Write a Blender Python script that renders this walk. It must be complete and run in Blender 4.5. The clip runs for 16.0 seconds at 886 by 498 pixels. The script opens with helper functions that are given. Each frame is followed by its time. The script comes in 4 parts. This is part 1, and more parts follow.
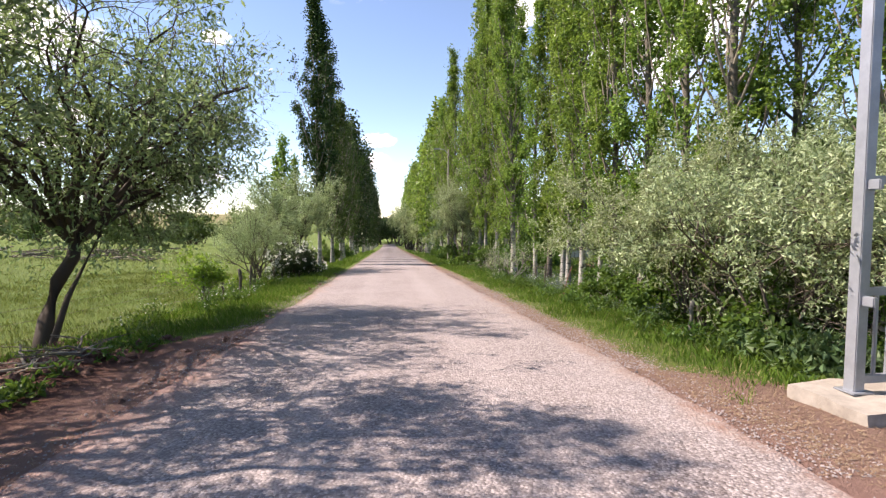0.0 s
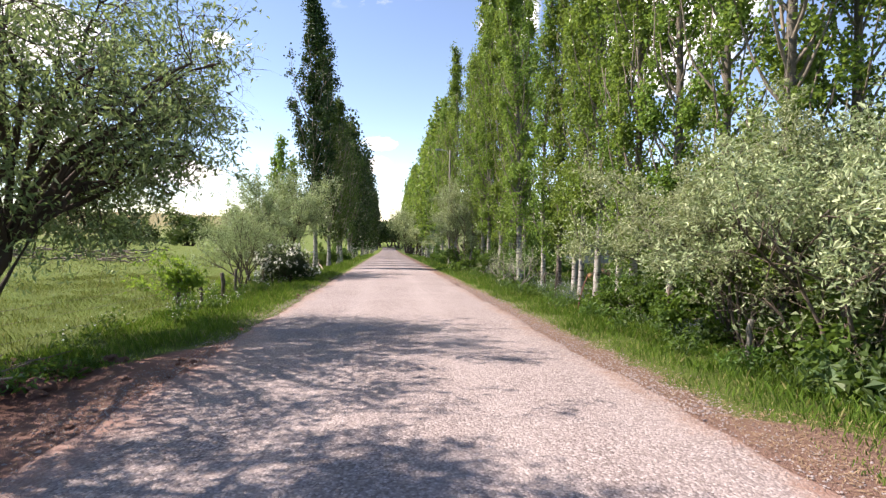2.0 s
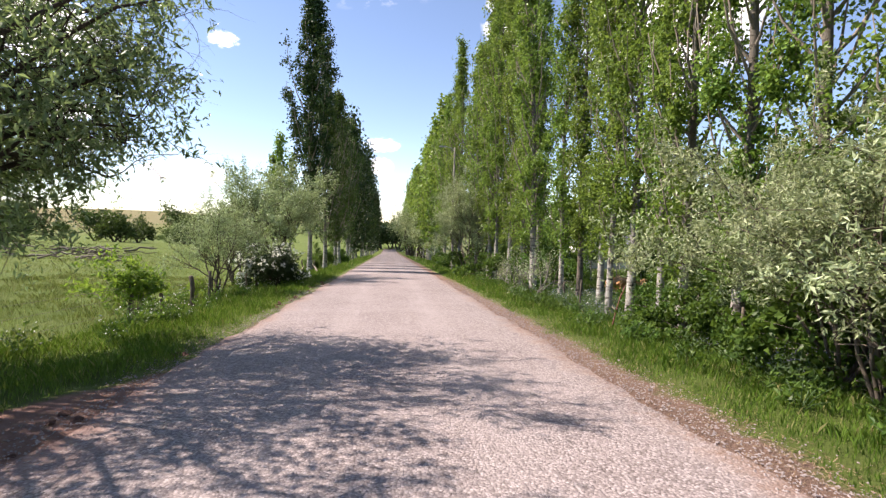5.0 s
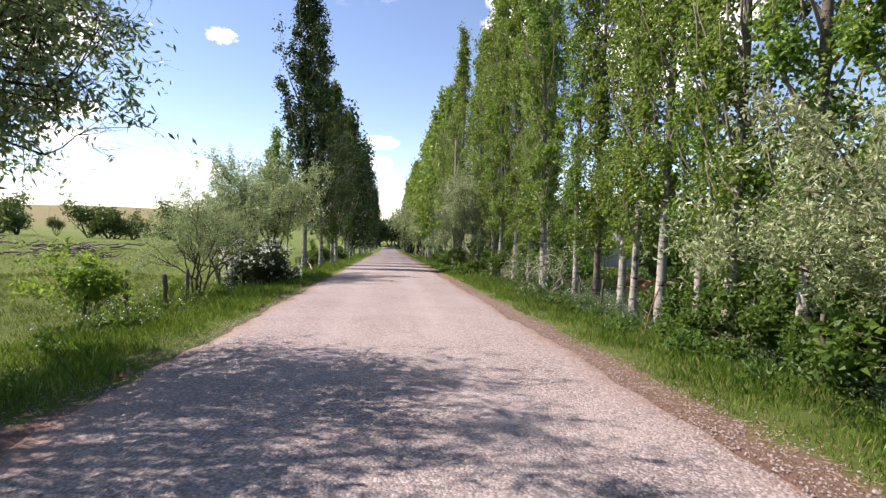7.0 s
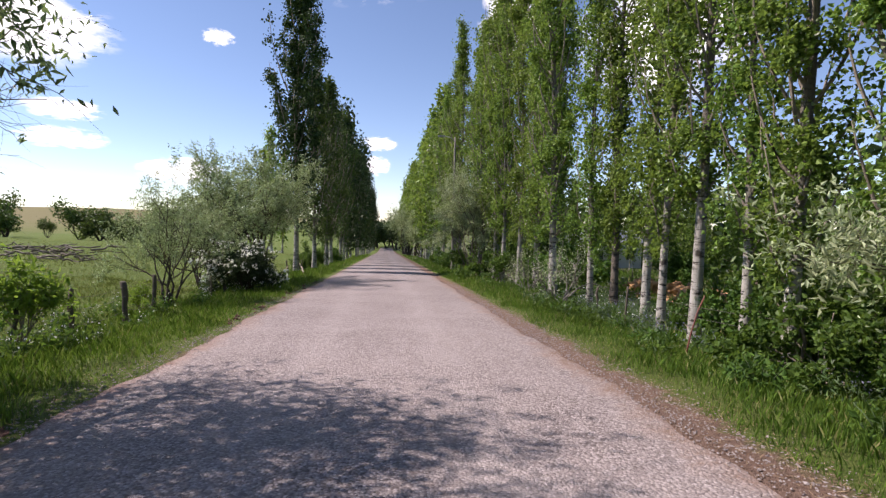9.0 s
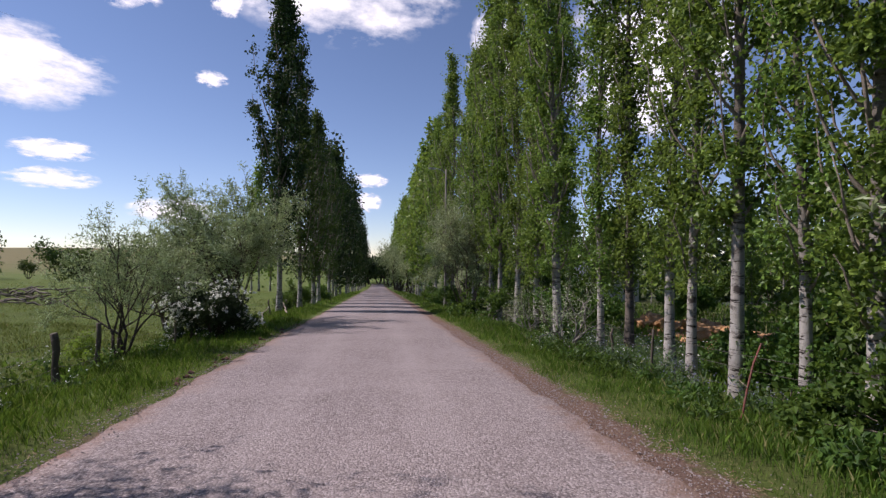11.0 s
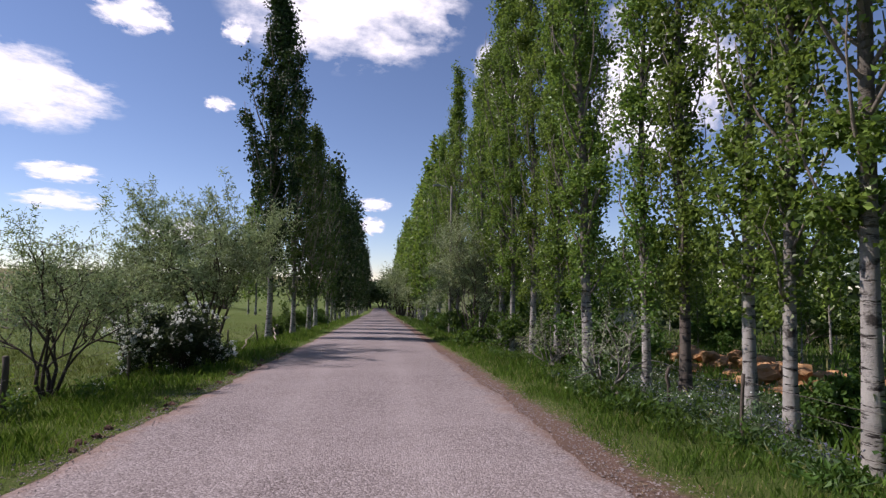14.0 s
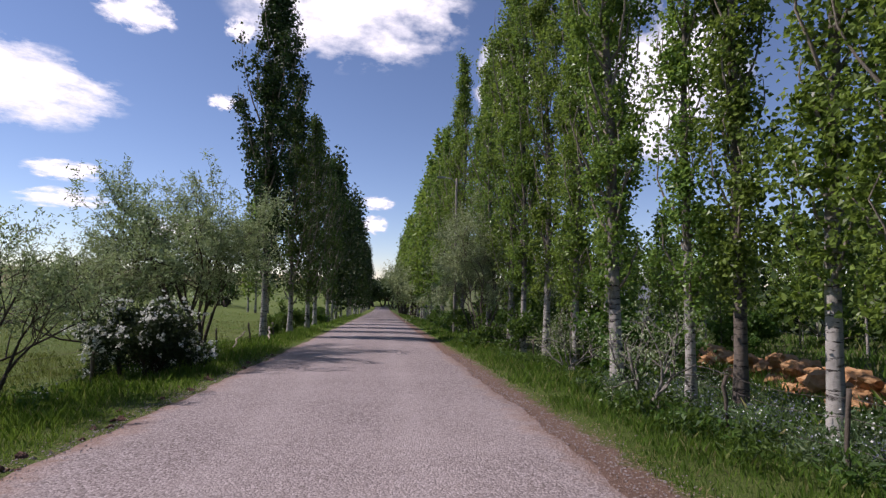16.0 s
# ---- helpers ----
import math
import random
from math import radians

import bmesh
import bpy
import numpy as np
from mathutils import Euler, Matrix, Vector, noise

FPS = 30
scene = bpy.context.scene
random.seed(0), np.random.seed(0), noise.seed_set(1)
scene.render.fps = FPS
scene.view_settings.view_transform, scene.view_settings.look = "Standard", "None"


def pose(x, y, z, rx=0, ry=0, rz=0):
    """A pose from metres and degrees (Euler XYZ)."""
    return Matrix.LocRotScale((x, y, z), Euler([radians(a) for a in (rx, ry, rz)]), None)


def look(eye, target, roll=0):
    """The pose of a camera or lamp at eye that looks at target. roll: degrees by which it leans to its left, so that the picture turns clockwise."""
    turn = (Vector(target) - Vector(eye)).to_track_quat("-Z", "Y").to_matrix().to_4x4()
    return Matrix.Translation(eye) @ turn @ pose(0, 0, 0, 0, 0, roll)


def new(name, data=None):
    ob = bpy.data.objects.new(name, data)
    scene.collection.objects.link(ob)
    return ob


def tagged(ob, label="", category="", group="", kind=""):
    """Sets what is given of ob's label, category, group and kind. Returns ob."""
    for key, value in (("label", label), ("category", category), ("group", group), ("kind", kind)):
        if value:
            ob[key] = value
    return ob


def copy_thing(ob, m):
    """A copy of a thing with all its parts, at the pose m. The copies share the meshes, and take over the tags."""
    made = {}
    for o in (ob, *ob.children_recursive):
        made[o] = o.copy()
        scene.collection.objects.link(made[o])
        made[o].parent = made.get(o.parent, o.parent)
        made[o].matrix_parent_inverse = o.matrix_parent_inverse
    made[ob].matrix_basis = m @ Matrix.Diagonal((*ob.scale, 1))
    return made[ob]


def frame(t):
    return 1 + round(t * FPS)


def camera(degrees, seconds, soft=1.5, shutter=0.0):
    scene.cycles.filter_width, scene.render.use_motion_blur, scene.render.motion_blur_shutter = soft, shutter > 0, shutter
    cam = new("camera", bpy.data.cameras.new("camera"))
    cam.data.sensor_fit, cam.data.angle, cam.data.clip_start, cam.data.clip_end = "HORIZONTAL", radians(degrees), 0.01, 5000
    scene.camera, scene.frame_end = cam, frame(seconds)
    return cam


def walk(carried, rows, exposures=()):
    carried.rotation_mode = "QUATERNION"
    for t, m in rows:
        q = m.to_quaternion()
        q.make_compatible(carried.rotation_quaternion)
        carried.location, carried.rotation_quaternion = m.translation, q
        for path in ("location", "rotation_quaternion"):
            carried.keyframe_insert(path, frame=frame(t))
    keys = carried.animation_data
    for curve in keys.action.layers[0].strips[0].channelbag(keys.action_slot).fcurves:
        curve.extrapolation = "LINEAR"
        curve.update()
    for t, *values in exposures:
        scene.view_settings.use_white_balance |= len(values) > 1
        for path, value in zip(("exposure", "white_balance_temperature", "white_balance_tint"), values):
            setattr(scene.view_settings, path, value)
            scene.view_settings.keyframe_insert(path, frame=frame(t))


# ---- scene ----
cam = camera(82.0, 16.0, soft=1.35)
METRES, EYE, TILT, LEAN, TURN = 12.8, 1.6, 0.0, 0.0, -6.1
ROWS = [
    (0.0, 0.0, 0.0, 0.0, -0.01, -3.74, 0.08),
    (0.5, -0.0008, 0.028, -0.0002, 0.02, -3.61, -0.09),
    (1.0, -0.0033, 0.0588, -0.0034, 0.03, -3.53, -0.23),
    (1.5, -0.0043, 0.0876, -0.0042, -0.04, -3.45, -0.31),
    (2.0, -0.0045, 0.1197, -0.007, 0.01, -3.29, -0.5),
    (2.5, -0.0067, 0.1503, -0.0103, 0.09, -3.18, -0.66),
    (3.0, -0.0088, 0.1827, -0.0113, 0.01, -3.1, -0.8),
    (3.5, -0.0094, 0.2133, -0.0147, -0.09, -3.09, -0.87),
    (4.0, -0.0102, 0.2439, -0.0144, 0.01, -3.02, -1.05),
    (6.5, -0.0246, 0.3973, -0.0261, 0.17, -3.17, -1.48),
    (7.0, -0.026, 0.4285, -0.0285, 0.07, -3.28, -1.4),
    (7.5, -0.0264, 0.4602, -0.0299, 0.07, -3.36, -1.37),
    (8.0, -0.0289, 0.492, -0.0327, 0.11, -3.41, -1.44),
    (8.5, -0.0305, 0.5235, -0.0332, 0.02, -3.46, -1.43),
    (11.0, -0.0309, 0.6809, -0.0337, -1.1, 0.8, -0.44),
    (11.5, -0.0312, 0.7106, -0.0335, -1.17, 1.45, -0.57),
    (12.0, -0.0322, 0.7445, -0.0348, -1.21, 2.21, -0.54),
    (12.5, -0.0319, 0.7751, -0.0371, -1.23, 2.78, -0.65),
    (13.0, -0.0318, 0.8091, -0.0387, -1.01, 3.21, -0.8),
    (13.5, -0.0346, 0.8401, -0.0437, -0.82, 3.44, -0.89),
    (14.0, -0.037, 0.8711, -0.0438, -0.79, 3.54, -0.9),
    (14.5, -0.0378, 0.9029, -0.0483, -0.71, 3.6, -0.97),
    (15.0, -0.0401, 0.9341, -0.0492, -0.51, 3.59, -1.05),
    (15.5, -0.0429, 0.9647, -0.0529, -0.43, 3.54, -1.09),
    (16.0, -0.0436, 0.9957, -0.0551, -0.49, 3.42, -1.08),
]
EXPOSURES = [(0.0, 1.15, 7300, 20), (2.0, 1.19, 7280, 20), (4.0, 1.1, 7250, 20), (7.0, 0.96, 7150, 21), (8.5, 0.7, 6950, 22), (11.0, -0.03, 6520, 26), (16.0, -0.03, 6500, 26)]
walk(cam, [(t, pose(0, 0, EYE, TILT, LEAN, TURN) @ pose(METRES * x, METRES * y, METRES * z, 90 + pitch, roll, yaw)) for t, x, y, z, yaw, pitch, roll in ROWS], EXPOSURES)

# ---- world and sun ----
SUN_ELEV, SUN_AZ = 48.0, -75.0          # azimuth clockwise from +y
world = bpy.data.worlds.new("world")
scene.world = world
world.use_nodes = True
wn = world.node_tree
sky = wn.nodes.new("ShaderNodeTexSky")
sky.sky_type, sky.sun_disc = "NISHITA", False
sky.sun_elevation, sky.sun_rotation = radians(SUN_ELEV), radians(SUN_AZ)
sky.altitude, sky.air_density, sky.dust_density, sky.ozone_density = 700, 0.86, 0.0, 2.6
back = wn.nodes["Background"]
back.inputs["Strength"].default_value = 0.122
wn.links.new(sky.outputs[0], back.inputs["Color"])
sun_data = bpy.data.lights.new("sun", "SUN")
sun_data.energy, sun_data.angle, sun_data.color = 5.0, radians(0.6), (1.0, 0.975, 0.93)
sun = new("sun", sun_data)
sd = Vector((math.sin(radians(SUN_AZ)) * math.cos(radians(SUN_ELEV)), math.cos(radians(SUN_AZ)) * math.cos(radians(SUN_ELEV)), math.sin(radians(SUN_ELEV))))
sun.matrix_world = look(sd * 60, (0, 0, 0))


# ---- materials ----
def material(name, rough=0.8, spec=0.3):
    m = bpy.data.materials.new(name)
    m.use_nodes = True
    nt = m.node_tree
    b = nt.nodes["Principled BSDF"]
    b.inputs["Roughness"].default_value = rough
    b.inputs["Specular IOR Level"].default_value = spec
    return m, nt, b


def node(nt, kind, values=None, **attrs):
    n = nt.nodes.new(kind)
    for k, v in attrs.items():
        setattr(n, k, v)
    for k, v in (values or {}).items():
        n.inputs[k].default_value = v
    return n


def noise_tex(nt, vec, scale, detail=4, rough=0.6):
    n = node(nt, "ShaderNodeTexNoise", {"Scale": scale, "Detail": detail, "Roughness": rough})
    if vec:
        nt.links.new(vec, n.inputs["Vector"])
    return n.outputs["Fac"]


def ramp(nt, fac, stops):
    r = node(nt, "ShaderNodeValToRGB")
    els = r.color_ramp.elements
    while len(els) < len(stops):
        els.new(0.5)
    for e, (p, c) in zip(els, stops):
        e.position, e.color = p, (*c, 1)
    nt.links.new(fac, r.inputs["Fac"])
    return r.outputs["Color"]


def mix(nt, fac, a, b, blend="MIX"):
    m = node(nt, "ShaderNodeMix", data_type="RGBA", blend_type=blend)
    for sock, v in ((m.inputs[0], fac), (m.inputs[6], a), (m.inputs[7], b)):
        if isinstance(v, (int, float)):
            sock.default_value = v
        elif isinstance(v, tuple):
            sock.default_value = (*v, 1)
        else:
            nt.links.new(v, sock)
    return m.outputs[2]


def calc(nt, op, a, b=0.0, c=None, clamp=False):
    m = node(nt, "ShaderNodeMath", operation=op, use_clamp=clamp)
    for sock, v in zip(m.inputs, (a, b, c)):
        if v is None:
            continue
        if isinstance(v, (int, float)):
            sock.default_value = v
        else:
            nt.links.new(v, sock)
    return m.outputs[0]


def bump(nt, b, height, strength, dist):
    n = node(nt, "ShaderNodeBump", {"Strength": strength, "Distance": dist})
    nt.links.new(height, n.inputs["Height"])
    nt.links.new(n.outputs[0], b.inputs["Normal"])


def coords(nt, kind="Object"):
    return node(nt, "ShaderNodeTexCoord").outputs[kind]


def leaf_material(name, dark, light, through_light, rough=0.5, trans=0.35, odd=None):
    """Leaf: colour varied leaf by leaf, and light that shines through."""
    m, nt, b = material(name, rough, 0.22)
    rnd = node(nt, "ShaderNodeNewGeometry").outputs["Random Per Island"]
    mid = tuple((p + q) / 2 for p, q in zip(dark, light))
    stops = [(0.0, dark), (0.55, mid), (0.95, light)]
    if odd:
        stops = [(0.0, dark), (0.5, mid), (0.86, light), (0.93, odd)]
    col = ramp(nt, rnd, stops)
    tree = node(nt, "ShaderNodeObjectInfo").outputs["Random"]
    hsv = node(nt, "ShaderNodeHueSaturation")
    nt.links.new(col, hsv.inputs["Color"])
    nt.links.new(calc(nt, "MULTIPLY_ADD", tree, 0.03, 0.485), hsv.inputs["Hue"])
    nt.links.new(calc(nt, "MULTIPLY_ADD", tree, 0.3, 0.85), hsv.inputs["Value"])
    nt.links.new(hsv.outputs[0], b.inputs["Base Color"])
    tr = node(nt, "ShaderNodeBsdfTranslucent")
    nt.links.new(mix(nt, 0.6, hsv.outputs[0], through_light), tr.inputs["Color"])
    sh = node(nt, "ShaderNodeMixShader", {"Fac": trans})
    nt.links.new(b.outputs[0], sh.inputs[1])
    nt.links.new(tr.outputs[0], sh.inputs[2])
    nt.links.new(sh.outputs[0], nt.nodes["Material Output"].inputs["Surface"])
    return m


M_POPLAR = leaf_material("poplar_leaf", (0.03, 0.06, 0.013), (0.21, 0.312, 0.06), (0.32, 0.46, 0.065), 0.36, 0.36)
# copies of the poplar leaf with shade put into their darker colours
M_POPLAR_SHADE = leaf_material("poplar_leaf_shade", (0.014, 0.03, 0.009), (0.052, 0.09, 0.024), (0.1, 0.16, 0.025), 0.5, 0.12)
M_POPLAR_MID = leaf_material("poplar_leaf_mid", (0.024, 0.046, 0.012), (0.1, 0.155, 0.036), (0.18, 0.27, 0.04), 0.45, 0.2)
M_SILVER = leaf_material("silver_leaf", (0.1, 0.14, 0.055), (0.49, 0.545, 0.32), (0.4, 0.47, 0.17), 0.46, 0.34)
M_OLIVE = leaf_material("oleaster_leaf", (0.09, 0.135, 0.055), (0.43, 0.5, 0.28), (0.38, 0.46, 0.15), 0.42, 0.34)
M_WILLOW = leaf_material("willow_leaf", (0.055, 0.095, 0.037), (0.26, 0.33, 0.175), (0.32, 0.42, 0.13), 0.36, 0.4)
M_HEDGE = leaf_material("hedge_leaf", (0.03, 0.065, 0.013), (0.095, 0.165, 0.03), (0.2, 0.32, 0.04), 0.45, 0.34)
M_FRESH = leaf_material("fresh_leaf", (0.1, 0.18, 0.025), (0.2, 0.32, 0.05), (0.35, 0.5, 0.06), 0.5, 0.45)
M_DARKLEAF = leaf_material("dark_leaf", (0.02, 0.035, 0.015), (0.05, 0.075, 0.03), (0.07, 0.1, 0.02), 0.5, 0.2)
M_GRASS = leaf_material("grass_blade", (0.05, 0.095, 0.018), (0.17, 0.265, 0.042), (0.27, 0.39, 0.05), 0.55, 0.38, (0.34, 0.3, 0.14))
M_MEADOW = leaf_material("meadow_blade", (0.08, 0.11, 0.025), (0.215, 0.255, 0.07), (0.27, 0.33, 0.07), 0.55, 0.34, (0.36, 0.31, 0.16))
M_WEED = leaf_material("weed_leaf", (0.06, 0.11, 0.04), (0.15, 0.21, 0.1), (0.2, 0.3, 0.08), 0.55, 0.35)
M_FLOWER = leaf_material("white_petal", (0.76, 0.76, 0.68), (0.9, 0.9, 0.84), (0.8, 0.8, 0.7), 0.6, 0.25)
M_BLUE = leaf_material("grey_blue_flower", (0.14, 0.15, 0.2), (0.26, 0.27, 0.34), (0.2, 0.22, 0.3), 0.6, 0.3)


def bark_material(name, base, dark, marks=0.0):
    m, nt, b = material(name, 0.85, 0.2)
    co = coords(nt)
    off = node(nt, "ShaderNodeObjectInfo").outputs["Random"]
    add = node(nt, "ShaderNodeVectorMath", operation="ADD")
    nt.links.new(co, add.inputs[0])
    comb = node(nt, "ShaderNodeCombineXYZ")
    nt.links.new(calc(nt, "MULTIPLY", off, 31.0), comb.inputs["Z"])
    nt.links.new(comb.outputs[0], add.inputs[1])
    vec = add.outputs[0]
    big = noise_tex(nt, vec, 2.2, 5)
    fine = noise_tex(nt, vec, 26, 5, 0.7)
    col = mix(nt, fine, tuple(c * 0.72 for c in base), base)
    col = mix(nt, ramp(nt, big, [(0.42, (0, 0, 0)), (0.72, (1, 1, 1))]), col, tuple(0.5 * (p + q) for p, q in zip(base, dark)))
    height = fine
    if marks:
        mp = node(nt, "ShaderNodeMapping", {"Scale": (3.2, 3.2, 17.0)})
        nt.links.new(vec, mp.inputs["Vector"])
        band = noise_tex(nt, mp.outputs[0], 1.0, 3, 0.75)
        mask = ramp(nt, band, [(0.56, (0, 0, 0)), (0.62, (1, 1, 1))])
        col = mix(nt, mask, col, dark)
        mp2 = node(nt, "ShaderNodeMapping", {"Scale": (2.0, 2.0, 3.0)})
        nt.links.new(vec, mp2.inputs["Vector"])
        scar = ramp(nt, noise_tex(nt, mp2.outputs[0], 1.0, 6, 0.7), [(0.55, (0, 0, 0)), (0.63, (1, 1, 1))])
        col = mix(nt, calc(nt, "MULTIPLY", scar, marks), col, dark)
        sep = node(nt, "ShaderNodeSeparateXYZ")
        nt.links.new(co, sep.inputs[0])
        # bark turns dark grey-brown with height, broken up by noise
        upper = calc(nt, "SUBTRACT", calc(nt, "MULTIPLY", sep.outputs["Z"], 0.42), calc(nt, "MULTIPLY_ADD", big, 1.3, 0.0), clamp=True)
        col = mix(nt, calc(nt, "MULTIPLY", upper, 0.9), col, (0.115, 0.098, 0.075))
        height = calc(nt, "SUBTRACT", fine, mask)
    nt.links.new(col, b.inputs["Base Color"])
    bump(nt, b, height, 0.7, 0.02)
    return m


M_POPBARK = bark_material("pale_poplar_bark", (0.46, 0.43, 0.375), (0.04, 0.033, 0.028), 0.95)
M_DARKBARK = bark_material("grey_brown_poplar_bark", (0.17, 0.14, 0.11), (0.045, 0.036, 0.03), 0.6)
M_BARK = bark_material("brown_bark", (0.08, 0.06, 0.045), (0.035, 0.027, 0.021))
M_TWIGDARK = bark_material("brown_stem", (0.135, 0.108, 0.083), (0.055, 0.044, 0.035))
M_TWIG = bark_material("grey_twig", (0.26, 0.22, 0.17), (0.1, 0.08, 0.06))
M_DEAD = bark_material("dry_wood", (0.4, 0.33, 0.25), (0.16, 0.12, 0.09))
M_POST = bark_material("weathered_post", (0.13, 0.105, 0.08), (0.04, 0.033, 0.027))
M_STAKE = bark_material("grey_stake", (0.23, 0.21, 0.175), (0.16, 0.14, 0.11))


def ground_material():
    m, nt, b = material("meadow_ground", 0.95, 0.1)
    geo = node(nt, "ShaderNodeNewGeometry").outputs["Position"]
    sep = node(nt, "ShaderNodeSeparateXYZ")
    nt.links.new(geo, sep.inputs[0])
    x, y = sep.outputs["X"], sep.outputs["Y"]
    broad = noise_tex(nt, geo, 0.09, 5)
    mid = noise_tex(nt, geo, 0.9, 5)
    fine = noise_tex(nt, geo, 14, 5, 0.7)
    grass = mix(nt, ramp(nt, broad, [(0.3, (0, 0, 0)), (0.7, (1, 1, 1))]), (0.095, 0.135, 0.027), (0.175, 0.19, 0.06))
    grass = mix(nt, ramp(nt, mid, [(0.35, (0, 0, 0)), (0.75, (1, 1, 1))]), grass, (0.115, 0.172, 0.032))
    grass = mix(nt, calc(nt, "MULTIPLY", fine, 0.6), grass, (0.06, 0.09, 0.025))
    dry = mix(nt, mid, (0.215, 0.18, 0.09), (0.165, 0.155, 0.07))
    far = calc(nt, "MULTIPLY_ADD", x, -0.009, -1.7)
    far = calc(nt, "ADD", far, calc(nt, "MULTIPLY", broad, 1.2), clamp=True)
    grass = mix(nt, far, grass, dry)
    soil = mix(nt, fine, (0.135, 0.064, 0.05), (0.36, 0.228, 0.187))
    soil = mix(nt, mid, soil, (0.27, 0.16, 0.128))
    far_soil = mix(nt, mid, mix(nt, fine, (0.105, 0.063, 0.047), (0.3, 0.2, 0.15)), (0.215, 0.14, 0.108))
    past = calc(nt, "MULTIPLY", calc(nt, "ADD", calc(nt, "SUBTRACT", y, 7.0), calc(nt, "MULTIPLY", x, 1.5)), 0.2, clamp=True)
    soil = mix(nt, past, soil, far_soil)
    # bare shoulders beside the road, and the turned earth bank near the willows
    wob = calc(nt, "MULTIPLY_ADD", noise_tex(nt, geo, 1.6, 5, 0.7), 1.1, -0.55)
    right = calc(nt, "MULTIPLY", calc(nt, "SUBTRACT", calc(nt, "ADD", calc(nt, "MULTIPLY_ADD", calc(nt, "MULTIPLY", calc(nt, "SUBTRACT", 5.9, y), 0.7, clamp=True), 2.2, 3.5), wob), x), 5.0, clamp=True)
    bank = calc(nt, "MULTIPLY", calc(nt, "SUBTRACT", 10.5, y), 0.35, clamp=True)
    turned = mix(nt, fine, (0.05, 0.021, 0.016), (0.14, 0.068, 0.05))
    soil = mix(nt, calc(nt, "MULTIPLY", bank, calc(nt, "MULTIPLY_ADD", x, -1.3, -3.9, clamp=True)), soil, turned)
    left_edge = calc(nt, "MULTIPLY_ADD", bank, 1.9, 2.55)
    left = calc(nt, "MULTIPLY", calc(nt, "ADD", calc(nt, "ADD", left_edge, wob), x), 5.0, clamp=True)
    shoulder = calc(nt, "MULTIPLY", calc(nt, "MULTIPLY", right, left), calc(nt, "MULTIPLY", calc(nt, "SUBTRACT", 200.0, y), 0.1, clamp=True))
    wood = calc(nt, "MULTIPLY", calc(nt, "SUBTRACT", x, 7.0), 0.4, clamp=True)
    litter = mix(nt, mid, (0.1, 0.09, 0.05), (0.1, 0.14, 0.04))
    col = mix(nt, wood, grass, litter)
    col = mix(nt, shoulder, col, soil)
    nt.links.new(col, b.inputs["Base Color"])
    bump(nt, b, calc(nt, "ADD", calc(nt, "ADD", fine, mid), noise_tex(nt, geo, 60, 4, 0.7)), 0.9, 0.05)
    return m


